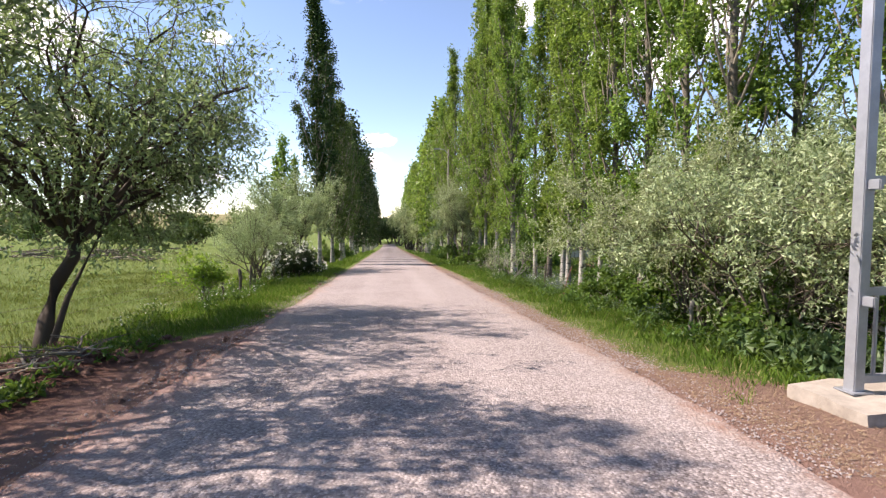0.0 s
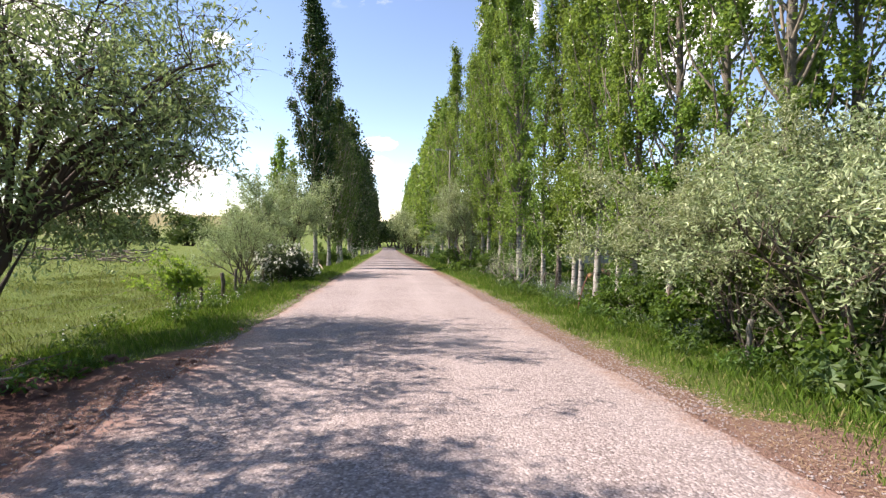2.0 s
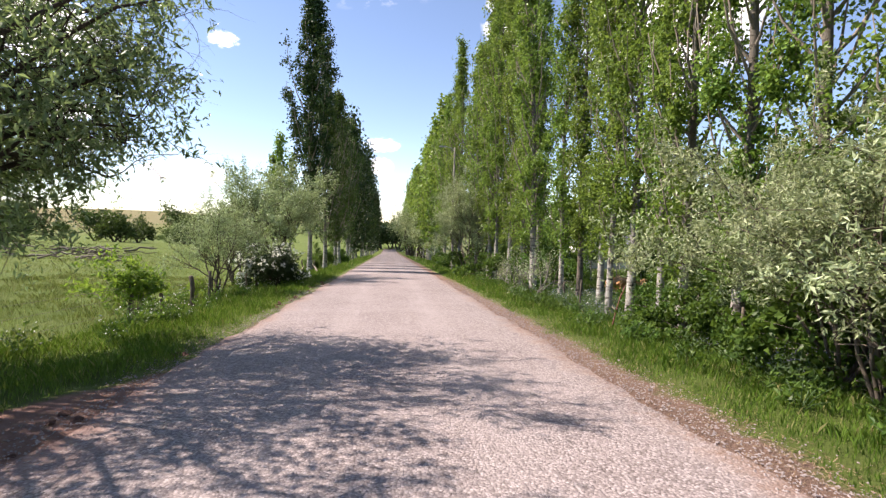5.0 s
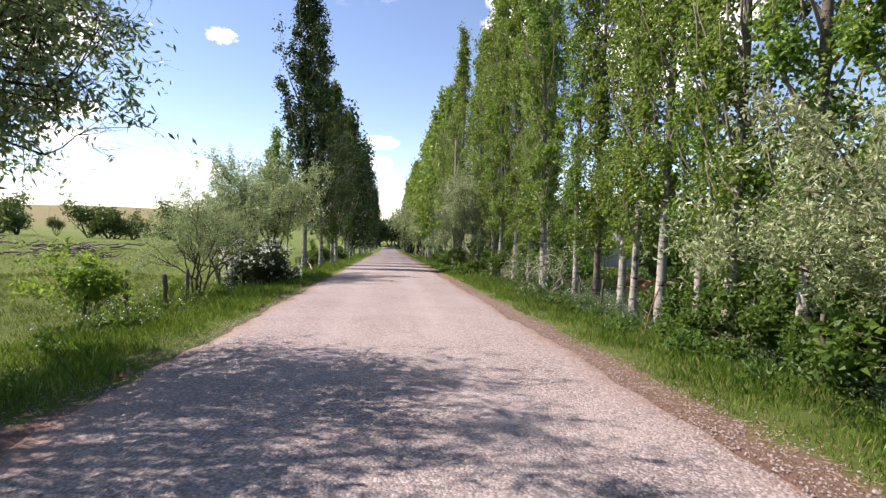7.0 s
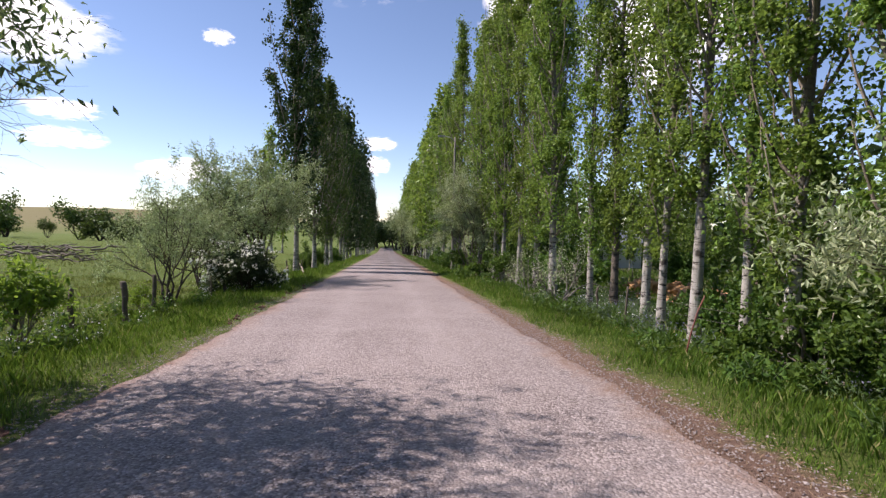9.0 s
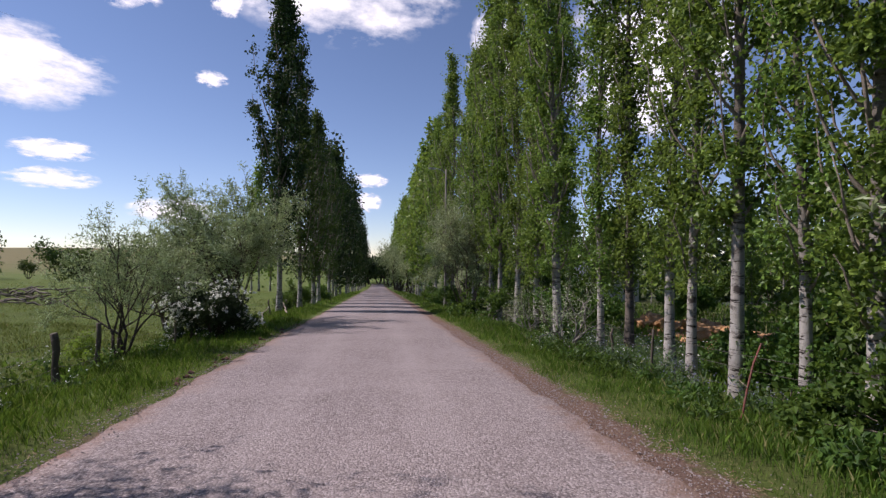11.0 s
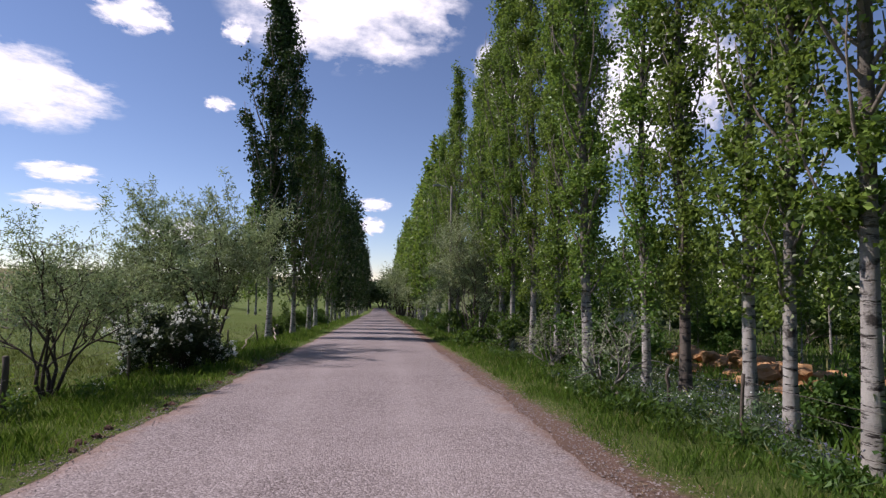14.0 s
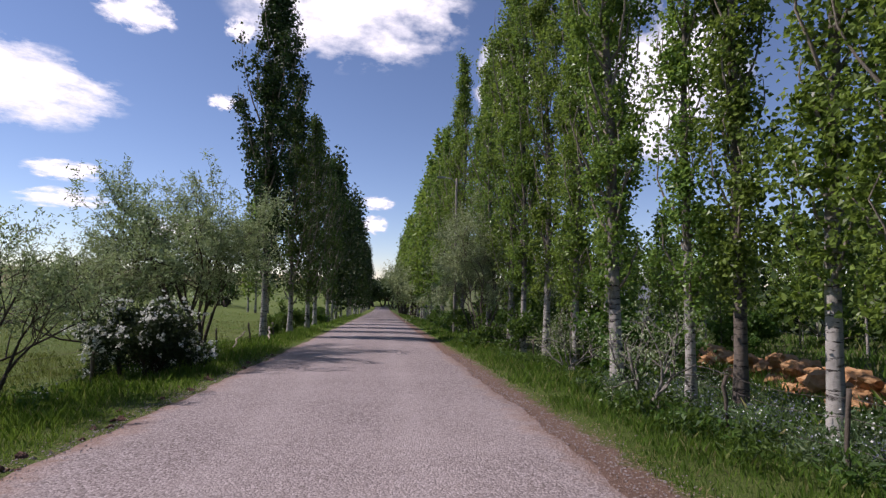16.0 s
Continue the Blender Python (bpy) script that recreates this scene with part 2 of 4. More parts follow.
def road_material():
    m, nt, b = material("chip_seal", 0.9, 0.25)
    geo = node(nt, "ShaderNodeNewGeometry").outputs["Position"]
    vor = node(nt, "ShaderNodeTexVoronoi", {"Scale": 45.0, "Randomness": 1.0})
    nt.links.new(geo, vor.inputs["Vector"])
    sepc = node(nt, "ShaderNodeSeparateColor")
    nt.links.new(vor.outputs["Color"], sepc.inputs[0])
    stone = ramp(nt, sepc.outputs[0], [(0.0, (0.125, 0.097, 0.092)), (0.3, (0.235, 0.193, 0.184)), (0.72, (0.35, 0.294, 0.28)), (1.0, (0.47, 0.405, 0.388))])
    gap = ramp(nt, vor.outputs["Distance"], [(0.25, (0, 0, 0)), (0.75, (1, 1, 1))])
    col = mix(nt, calc(nt, "MULTIPLY", gap, 0.5), stone, (0.1, 0.078, 0.072))
    broad = noise_tex(nt, geo, 0.55, 6, 0.65)
    col = mix(nt, ramp(nt, broad, [(0.35, (0, 0, 0)), (0.75, (0.5, 0.5, 0.5))]), col, (0.36, 0.302, 0.285))
    sep = node(nt, "ShaderNodeSeparateXYZ")
    nt.links.new(geo, sep.inputs[0])
    x = sep.outputs["X"]
    # dust and red soil drawn in from both edges, paler wheel tracks
    off = calc(nt, "ABSOLUTE", calc(nt, "SUBTRACT", x, 0.25))
    wob = calc(nt, "MULTIPLY_ADD", noise_tex(nt, geo, 1.1, 5, 0.7), 1.6, -0.8)
    edge = calc(nt, "MULTIPLY", calc(nt, "SUBTRACT", calc(nt, "ADD", off, wob), 2.35), 1.6, clamp=True)
    col = mix(nt, calc(nt, "MULTIPLY", edge, 0.6), col, (0.34, 0.225, 0.17))
    rag = calc(nt, "MULTIPLY_ADD", noise_tex(nt, geo, 5.5, 6, 0.75), 1.5, -0.75)
    rim = calc(nt, "MULTIPLY", calc(nt, "SUBTRACT", calc(nt, "ADD", calc(nt, "MULTIPLY_ADD", wob, 0.4, off), rag), 2.5), 2.6, clamp=True)
    fine = noise_tex(nt, geo, 14, 5, 0.7)
    mid = noise_tex(nt, geo, 0.9, 5)
    sand = mix(nt, mid, mix(nt, fine, (0.135, 0.064, 0.05), (0.36, 0.228, 0.187)), (0.27, 0.16, 0.128))
    far_sand = mix(nt, mid, mix(nt, fine, (0.105, 0.063, 0.047), (0.3, 0.2, 0.15)), (0.215, 0.14, 0.108))
    past = calc(nt, "MULTIPLY", calc(nt, "ADD", calc(nt, "SUBTRACT", sep.outputs["Y"], 7.0), calc(nt, "MULTIPLY", x, 1.5)), 0.2, clamp=True)
    col = mix(nt, rim, col, mix(nt, past, sand, far_sand))
    near_bank = calc(nt, "MULTIPLY", calc(nt, "SUBTRACT", 11.5, sep.outputs["Y"]), 0.3, clamp=True)
    drift = calc(nt, "MULTIPLY", calc(nt, "SUBTRACT", calc(nt, "SUBTRACT", calc(nt, "MULTIPLY", wob, 1.4), x), 1.75), 1.1, clamp=True)
    col = mix(nt, calc(nt, "MULTIPLY", calc(nt, "MULTIPLY", near_bank, drift), 0.9), col, sand)
    track = calc(nt, "SUBTRACT", 1.0, calc(nt, "MULTIPLY", calc(nt, "ABSOLUTE", calc(nt, "SUBTRACT", off, 0.95)), 2.2), clamp=True)
    col = mix(nt, calc(nt, "MULTIPLY", track, 0.16), col, (0.44, 0.38, 0.36))
    nt.links.new(col, b.inputs["Base Color"])
    bump(nt, b, calc(nt, "SUBTRACT", sepc.outputs[1], gap), 0.55, 0.011)
    return m


def plain_material(name, base, second, scale=6.0, rough=0.7, metal=0.0, bumps=0.3):
    m, nt, b = material(name, rough, 0.4)
    vec = coords(nt)
    n1, n2 = noise_tex(nt, vec, scale, 6, 0.65), noise_tex(nt, vec, scale * 9, 4)
    col = mix(nt, ramp(nt, n1, [(0.35, (0, 0, 0)), (0.68, (1, 1, 1))]), base, second)
    col = mix(nt, calc(nt, "MULTIPLY", n2, 0.3), col, tuple(c * 0.6 for c in base))
    nt.links.new(col, b.inputs["Base Color"])
    b.inputs["Metallic"].default_value = metal
    bump(nt, b, calc(nt, "ADD", n1, n2), bumps, 0.02)
    return m


M_GROUND, M_ROAD = ground_material(), road_material()
M_GALV = plain_material("galvanised_steel", (0.3, 0.31, 0.33), (0.38, 0.39, 0.42), 5, 0.45, 0.5, 0.05)
M_CONCRETE = plain_material("concrete", (0.38, 0.33, 0.275), (0.25, 0.21, 0.175), 7, 0.9)
M_ROCK = plain_material("ochre_rock", (0.42, 0.2, 0.075), (0.54, 0.34, 0.17), 3.5, 0.9, 0, 0.6)
M_CLOD = plain_material("red_earth", (0.11, 0.052, 0.037), (0.19, 0.1, 0.072), 6, 0.95, 0, 0.7)
M_CHIP = plain_material("stone_chip", (0.35, 0.295, 0.275), (0.26, 0.215, 0.2), 9, 0.9)
M_WIRE = plain_material("rusty_wire", (0.09, 0.07, 0.055), (0.16, 0.14, 0.125), 9, 0.7, 0.4, 0.1)
M_RED = plain_material("faded_red_paint", (0.19, 0.05, 0.035), (0.16, 0.075, 0.055), 9, 0.7)
M_WHITE = plain_material("white_render", (0.75, 0.74, 0.7), (0.62, 0.6, 0.56), 1.2, 0.9)
M_DARKGLASS = plain_material("dark_window", (0.03, 0.035, 0.04), (0.05, 0.055, 0.06), 1.0, 0.1)


# ---- mesh helpers ----
def mesh_of(name, verts, faces, smooth=False):
    me = bpy.data.meshes.new(name)
    me.from_pydata(verts.tolist() if isinstance(verts, np.ndarray) else verts, [], faces.tolist() if isinstance(faces, np.ndarray) else faces)
    if smooth:
        me.polygons.foreach_set("use_smooth", [True] * len(me.polygons))
    me.update()
    return me


def part_of(name, me, mat, parent=None, label=""):
    me.materials.append(mat)
    ob = new(name, me)
    if parent:
        ob.parent = parent
    if label:
        tagged(ob, label)
    return ob


def part(name, bm, mat, parent=None, label="", smooth=False):
    me = bpy.data.meshes.new(name)
    bm.to_mesh(me)
    bm.free()
    if smooth:
        me.polygons.foreach_set("use_smooth", [True] * len(me.polygons))
    return part_of(name, me, mat, parent, label)


def box_bm(size, centre=(0, 0, 0), bevel=0.0):
    bm = bmesh.new()
    bmesh.ops.create_cube(bm, size=1)
    bmesh.ops.scale(bm, vec=size, verts=bm.verts)
    if bevel:
        bmesh.ops.bevel(bm, geom=bm.edges[:], offset=bevel, segments=2, affect="EDGES")
    bmesh.ops.translate(bm, vec=centre, verts=bm.verts)
    return bm


class Tubes:
    """Gathers tapered tubes along paths into one mesh."""

    def __init__(self):
        self.v, self.f, self.n = [], [], 0

    def add(self, path, radii, sides=6):
        path = np.asarray(path, float)
        tang = np.gradient(path, axis=0)
        tang /= np.linalg.norm(tang, axis=1)[:, None] + 1e-9
        ref = np.where(np.abs(tang[:, 2:3]) > 0.9, [[1.0, 0, 0]], [[0, 0, 1.0]])
        a = np.cross(tang, ref)
        a /= np.linalg.norm(a, axis=1)[:, None] + 1e-9
        b = np.cross(tang, a)
        ang = np.linspace(0, 2 * np.pi, sides, endpoint=False)
        ring = a[:, None] * np.cos(ang)[None, :, None] + b[:, None] * np.sin(ang)[None, :, None]
        self.v.append((path[:, None] + ring * np.asarray(radii)[:, None, None]).reshape(-1, 3))
        k = len(path)
        for i in range(k - 1):
            for j in range(sides):
                p, q = self.n + i * sides + j, self.n + i * sides + (j + 1) % sides
                self.f.append((p, q, q + sides, p + sides))
        self.f.append(tuple(self.n + (k - 1) * sides + j for j in range(sides)))
        self.n += k * sides

    def mesh(self, name):
        return mesh_of(name, np.concatenate(self.v), self.f, True)


def unit(v):
    return v / (np.linalg.norm(v, axis=-1, keepdims=True) + 1e-9)


def leaf_mesh(name, rng, points, length, width, hang=0.0, up=0.0):
    """One small folded leaf at each point."""
    n = len(points)
    d = unit(rng.normal(size=(n, 3)) + [0, 0, up - hang])
    s = unit(np.cross(d, rng.normal(size=(n, 3))))
    nn = np.cross(d, s)
    ln = (length * rng.uniform(0.65, 1.25, n))[:, None]
    wd = ln * width / length
    p = np.asarray(points)
    v = np.stack([p, p + d * ln * 0.42 + s * wd / 2 + nn * wd * 0.18, p + d * ln - nn * ln * 0.12, p + d * ln * 0.42 - s * wd / 2 + nn * wd * 0.18], 1).reshape(-1, 3)
    return mesh_of(name, v, np.arange(4 * n).reshape(-1, 4))


def H(x, y):
    """Height of the ground: it falls away along the road, and the meadow climbs to low dry hills."""
    x, y = np.asarray(x, float), np.asarray(y, float)
    yy = np.where(y > 150, 150 + 120 * (1 - np.exp(-(np.maximum(y, 150) - 150) / 120)), np.maximum(y, -60))
    z = -0.054 * yy
    z = z + 0.06 * 80 * (1 - np.exp(-np.maximum(0, -x - 7) / 80))
    step = lambda a: np.clip(a, 0, 1) ** 2 * (3 - 2 * np.clip(a, 0, 1))
    z = z - 0.2 * step((-x - 2.9) / 2.2) - 0.25 * step((x - 3.7) / 2.8)
    z = z + 0.28 * np.exp(-((x + 4.7) / 0.9) ** 2 - ((y - 6.6) / 2.2) ** 2)
    k = step((-x - 130) / 270)
    z = z * (1 - k) + (7.0 + 2.0 * np.sin(x * 0.011 + y * 0.007)) * k
    rough = step((np.abs(x - 0.3) - 3.2) / 2.5)
    return z + rough * 0.05 * (np.sin(x * 1.7 + y * 0.6) * np.sin(y * 1.3 - x * 0.4) + 0.6 * np.sin(x * 3.1 + 2) * np.sin(y * 2.7))


def on_ground(x, y, turn=0.0, scale=1.0, lean=(0, 0), sink=0.04):
    return pose(x, y, float(H(x, y)) - sink, lean[0], lean[1], turn) @ Matrix.Scale(scale, 4)


# ---- ground and road ----
def spread(a, b, fine, out, grow=1.12):
    mid = list(np.arange(a, b + 1e-6, fine))
    s, hi = fine, b
    while hi < out[1]:
        s *= grow
        hi += s
        mid.append(hi)
    s, lo = fine, a
    while lo > out[0]:
        s *= grow
        lo -= s
        mid.insert(0, lo)
    return np.array(mid)


gx, gy = spread(-14, 14, 0.4, (-2500, 2500)), spread(-8, 60, 0.5, (-400, 3000))
GX, GY = np.meshgrid(gx, gy)
idx = np.arange(GX.size).reshape(GX.shape)
gf = np.stack([idx[:-1, :-1], idx[:-1, 1:], idx[1:, 1:], idx[1:, :-1]], -1).reshape(-1, 4)
ground = part_of("ground", mesh_of("ground", np.stack([GX, GY, H(GX, GY)], -1).reshape(-1, 3), gf, True), M_GROUND)
tagged(ground, "grassy meadow ground with bare reddish soil beside the road", "ground", kind="structure")

ry = spread(-10, 50, 0.25, (-60, 235), 1.06)
wob = lambda y, s: 0.05 * np.sin(y * 0.9 + s) + 0.03 * np.sin(y * 2.3 + 2 * s) + 0.03 * np.sin(y * 6.1 + s * 3)
fr = np.array([0, 0.03, 0.08, 0.2, 0.35, 0.5, 0.65, 0.8, 0.92, 0.97, 1.0])
rl, rr = -2.62 + wob(ry, 0.4), 3.08 + wob(ry, 2.1)
RX = rl[:, None] + (rr - rl)[:, None] * fr
RY = np.repeat(ry[:, None], len(fr), 1)
RZ = H(0 * RX, RY) + np.array([-0.03, 0.012, 0.02, 0.03, 0.035, 0.04, 0.035, 0.03, 0.02, 0.012, -0.03])
ridx = np.arange(RX.size).reshape(RX.shape)
rf = np.stack([ridx[:-1, :-1], ridx[:-1, 1:], ridx[1:, 1:], ridx[1:, :-1]], -1).reshape(-1, 4)
road = part_of("road", mesh_of("road", np.stack([RX, RY, RZ], -1).reshape(-1, 3), rf, True), M_ROAD)
tagged(road, "pale pinkish chip-seal road with loose gravel at its edges", "road", kind="structure")


# ---- trees ----
def root(name, label, category, group="", kind=""):
    return tagged(new(name), label, category, group, kind)


def grow(rng, tubes, tips, start, way, length, radius, depth, kids, droop=0.0, wander=0.25, angle=0.7, leaf_from=1, sides=5):
    """A branch with its side branches; notes points for leaves along the last ones."""
    k = 5 if depth > 1 else 3
    pts, d, p = [np.array(start, float)], unit(np.array(way, float)), np.array(start, float)
    for i in range(k):
        d = unit(d + rng.normal(size=3) * wander * 0.5 + np.array([0, 0, -droop * (i / k)]))
        p = p + d * length / k
        pts.append(p)
    pts = np.array(pts)
    tubes.add(pts, np.linspace(radius, radius * (0.45 if depth else 0.25), k + 1), sides)
    if depth <= leaf_from:
        m = max(3, int(length * 9))
        f = rng.uniform(0.15, 1.0, m) * k
        i = np.minimum(f.astype(int), k - 1)
        tips.append(pts[i] + (pts[i + 1] - pts[i]) * (f - i)[:, None])
    if depth == 0:
        return
    for c in range(kids[depth - 1]):
        f = rng.uniform(0.3, 1.0) * k
        i = min(int(f), k - 1)
        q = pts[i] + (pts[i + 1] - pts[i]) * (f - i)
        side = unit(rng.normal(size=3))
        nd = unit(d * math.cos(angle) + side * math.sin(angle) + np.array([0, 0, 0.12]))
        grow(rng, tubes, tips, q, nd, length * rng.uniform(0.45, 0.75), radius * 0.5, depth - 1, kids, droop, wander, angle, leaf_from, max(3, sides - 1))


def scatter(rng, tips, count, loose):
    pts = np.concatenate(tips)
    return pts[rng.integers(0, len(pts), count)] + rng.normal(size=(count, 3)) * loose


def bushy_tree(name, label, category, seed, stems, height, lean, kids, leaves, leaf, mat, bark, droop=0.0, loose=0.09, hang=0.0, first=0.75, radius=0.06, group="", wander=0.28, angle=0.75, clear=0.0, toward=(0, 0)):
    """Tree or shrub of one or several stems, with trunk, branches and crown."""
    rng = np.random.default_rng(seed)
    base = root(name, label, category, group)
    tips = []
    for i in range(stems):
        a = 2 * math.pi * i / stems + rng.uniform(-0.5, 0.5)
        sp = lean * rng.uniform(0.5, 1.2)
        foot = np.array([math.cos(a), math.sin(a), 0]) * radius * (1.2 if stems > 1 else 0.0)
        way = np.array([math.cos(a) * sp + toward[0], math.sin(a) * sp + toward[1], 1.0])
        tr = Tubes()
        top = foot + unit(way) * max(clear, height * 0.18)
        bend = (foot + top) / 2 + rng.normal(size=3) * 0.04
        tr.add([foot - [0, 0, 0.1], foot + [0, 0, 0.03], bend, top], [radius * 1.5, radius * 1.15, radius, radius * 0.9], 8)
        part_of("trunk", tr.mesh("trunk"), bark, base)
        for j in range(3 if stems < 3 else 2):
            w = unit(unit(way) + rng.normal(size=3) * 0.32)
            limb = Tubes()
            grow(rng, limb, tips, top, w, height * first * rng.uniform(0.6, 0.85) * 0.62, radius * 0.7, len(kids), kids, droop, wander, angle)
            part_of("limb", limb.mesh("limb"), bark, base)
    part_of("crown", leaf_mesh("crown", rng, scatter(rng, tips, leaves, loose), leaf[0], leaf[1], hang), mat, base)
    return base


def poplar(name, label, seed, height, width, clear, leaves, leaf, mat, bark, limbs=60, radius=0.17, group="", gaps=0.25, sway=0.1):
    """Columnar poplar: straight pale trunk, steep limbs, leaves in tufts along them."""
    rng = np.random.default_rng(seed)
    base = root(name, label, "tree", group)
    zs = np.linspace(0, height * 0.97, 14)
    tpath = np.stack([sway * np.sin(zs * 0.5 + seed) * (zs / height) * 2, sway * np.cos(zs * 0.4 + seed) * (zs / height) * 2, zs - 0.1], 1)
    tr = Tubes()
    rad = radius * (1 - 0.93 * (zs / height) ** 0.9)
    rad[0] *= 1.3
    tr.add(tpath, rad, 10)
    part_of("trunk", tr.mesh("trunk"), bark, base)
    tb, clusters, weight = Tubes(), [], []
    for i in range(limbs):
        f = (i + rng.uniform(0, 1)) / limbs
        z = clear + (height * 0.94 - clear) * f
        p0 = np.array([np.interp(z, zs, tpath[:, 0]), np.interp(z, zs, tpath[:, 1]), z])
        a = i * 2.4 + rng.uniform(-0.5, 0.5)
        rr_ = width * (0.55 + 0.45 * math.sin(math.pi * min(1, f * 1.15 + 0.12))) * (1 - max(0, f - 0.5) * 1.7) * rng.uniform(0.5, 1.25)
        ln = rr_ * rng.uniform(2.0, 3.4)
        t = np.linspace(0, 1, 6)
        out = rr_ * (1 - (1 - t) ** 1.8)
        pth = p0 + np.stack([np.cos(a) * out, np.sin(a) * out, ln * t ** 1.15], 1) + rng.normal(size=(6, 3)) * 0.06 * t[:, None]
        pth[:, 2] = np.minimum(pth[:, 2], height + 0.3 * t)
        tb.add(pth, np.linspace(0.052, 0.01, 6) * (radius / 0.17), 4)
        m = max(6, 520 // limbs)
        u = rng.uniform(0.08, 1, m) ** 0.85 * 5
        k = np.minimum(u.astype(int), 4)
        clusters.append(pth[k] + (pth[k + 1] - pth[k]) * (u - k)[:, None] + rng.normal(size=(m, 3)) * [0.13, 0.13, 0.22])
        weight.append(rng.uniform(0, 1, m) > gaps)
    zt = clear + (height * 0.92 - clear) * rng.uniform(0, 1, 60)
    clusters.append(np.stack([np.interp(zt, zs, tpath[:, 0]), np.interp(zt, zs, tpath[:, 1]), zt], 1) + rng.normal(size=(60, 3)) * [0.24, 0.24, 0.1])
    weight.append(np.full(60, True))
    tagged(part_of("branchwork", tb.mesh("branchwork"), M_TWIG, base), kind="stuff")
    cl = np.concatenate(clusters)[np.concatenate(weight)]
    share = rng.gamma(0.9, 1.0, len(cl))
    pts = cl[rng.choice(len(cl), leaves, p=share / share.sum())] + rng.normal(size=(leaves, 3)) * np.array([0.125, 0.125, 0.17]) * (leaf[0] / 0.115) ** 0.8
    part_of("crown", leaf_mesh("crown", rng, pts, leaf[0], leaf[1], 0.3), mat, base)
    return base


def place(kinds, spots):
    """Sets each kind at its first spot and copies it to the others; spots: kind, x, y, turn, scale, lean x, lean y."""
    used = set()
    for k, x, y, turn, s, *lean in spots:
        m = on_ground(x, y, turn, s, lean or (0, 0))
        if k in used:
            copy_thing(kinds[k], m)
        else:
            kinds[k].matrix_basis = m
            used.add(k)


NEAR = "tall columnar poplar with pale scarred trunk and glossy green leaves"
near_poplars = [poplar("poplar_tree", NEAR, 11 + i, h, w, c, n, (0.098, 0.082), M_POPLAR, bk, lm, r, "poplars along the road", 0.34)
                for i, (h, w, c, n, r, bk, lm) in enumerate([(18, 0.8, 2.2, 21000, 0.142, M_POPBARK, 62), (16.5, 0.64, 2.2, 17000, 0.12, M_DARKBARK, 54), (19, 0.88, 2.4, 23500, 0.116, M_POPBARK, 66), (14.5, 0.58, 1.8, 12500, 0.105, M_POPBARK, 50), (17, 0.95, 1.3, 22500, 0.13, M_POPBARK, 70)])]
NEAR_SPOTS = [
    (2, 6.52, 16.6, 20, 1.0), (3, 6.45, 17.75, 80, 0.95), (3, 6.62, 18.75, 130, 1.12), (1, 6.66, 20.6, 200, 0.95), (3, 6.3, 21.4, 250, 1.0),
    (0, 5.85, 23.3, 310, 1.0, 0, -2.5), (3, 6.6, 25.6, 40, 1.05, 0, 1), (3, 6.3, 26.9, 150, 1.05), (1, 6.8, 28.4, 220, 1.1), (0, 6.5, 30.2, 270, 1.0), (2, 6.1, 31.8, 10, 1.0),
    (4, 6.7, 9.4, 0, 0.95), (4, 6.8, 11.2, 70, 0.92), (4, 6.6, 12.6, 130, 0.97), (4, 6.4, 14.05, 160, 0.95), (3, 6.6, 15.3, 280, 0.95), (4, 9.0, 10.6, 100, 1.0), (4, 7.9, 7.4, 190, 0.95)]
place(near_poplars, NEAR_SPOTS)

mid_poplars = [poplar("poplar_tree", "tall columnar poplar with dense green crown", 31 + i, h, w, c, n, (0.14, 0.11), M_POPLAR, M_POPBARK, 60, 0.16, "poplars along the road", 0.12)
               for i, (h, w, c, n) in enumerate([(20, 1.25, 2.2, 13500), (17.5, 1.0, 1.8, 11000), (21, 1.35, 2.5, 14000)])]
rng0 = np.random.default_rng(5)
spots = [(2, 6.35, 48.6, 0, 1.0), (0, 6.2, 34.0, 40, 0.98), (1, 6.9, 36.5, 90, 0.95), (0, 6.3, 39.3, 10, 0.86), (1, 6.8, 42.0, 200, 1.0), (2, 7.2, 45.0, 130, 0.9), (0, 6.4, 52, 60, 0.97), (1, 6.7, 56, 20, 1.05), (2, 6.3, 60, 170, 0.95)]
place(mid_poplars, spots)

# leaf colour darkened for the crown side turned away from the sun
dark_poplars = [poplar("poplar_tree", "tall columnar poplar with shade put into its dark leaf colour", 51 + i, h, w, c, n, (0.17, 0.14), M_POPLAR_SHADE if i == 0 else M_POPLAR_MID, M_POPBARK, 70, 0.17, "poplars along the meadow", 0.1)
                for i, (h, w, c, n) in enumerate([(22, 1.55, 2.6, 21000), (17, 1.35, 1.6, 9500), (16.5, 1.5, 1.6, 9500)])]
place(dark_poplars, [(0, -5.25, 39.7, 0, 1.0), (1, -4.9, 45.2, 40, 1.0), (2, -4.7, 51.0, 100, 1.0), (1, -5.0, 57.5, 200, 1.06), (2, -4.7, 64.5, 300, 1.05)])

# kinds 2 and 3, for the left row, take the leaf coloured for shade
far_poplars = [poplar("poplar_tree", "distant columnar poplar in the avenue", 71 + i, h, w, c, n, (0.46, 0.36), M_POPLAR if i < 2 else M_POPLAR_SHADE, M_POPBARK, 24, 0.16, "far poplars of the avenue", 0.05)
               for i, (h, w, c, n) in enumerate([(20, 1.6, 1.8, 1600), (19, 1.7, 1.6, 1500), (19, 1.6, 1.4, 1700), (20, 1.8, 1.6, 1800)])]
spots = []
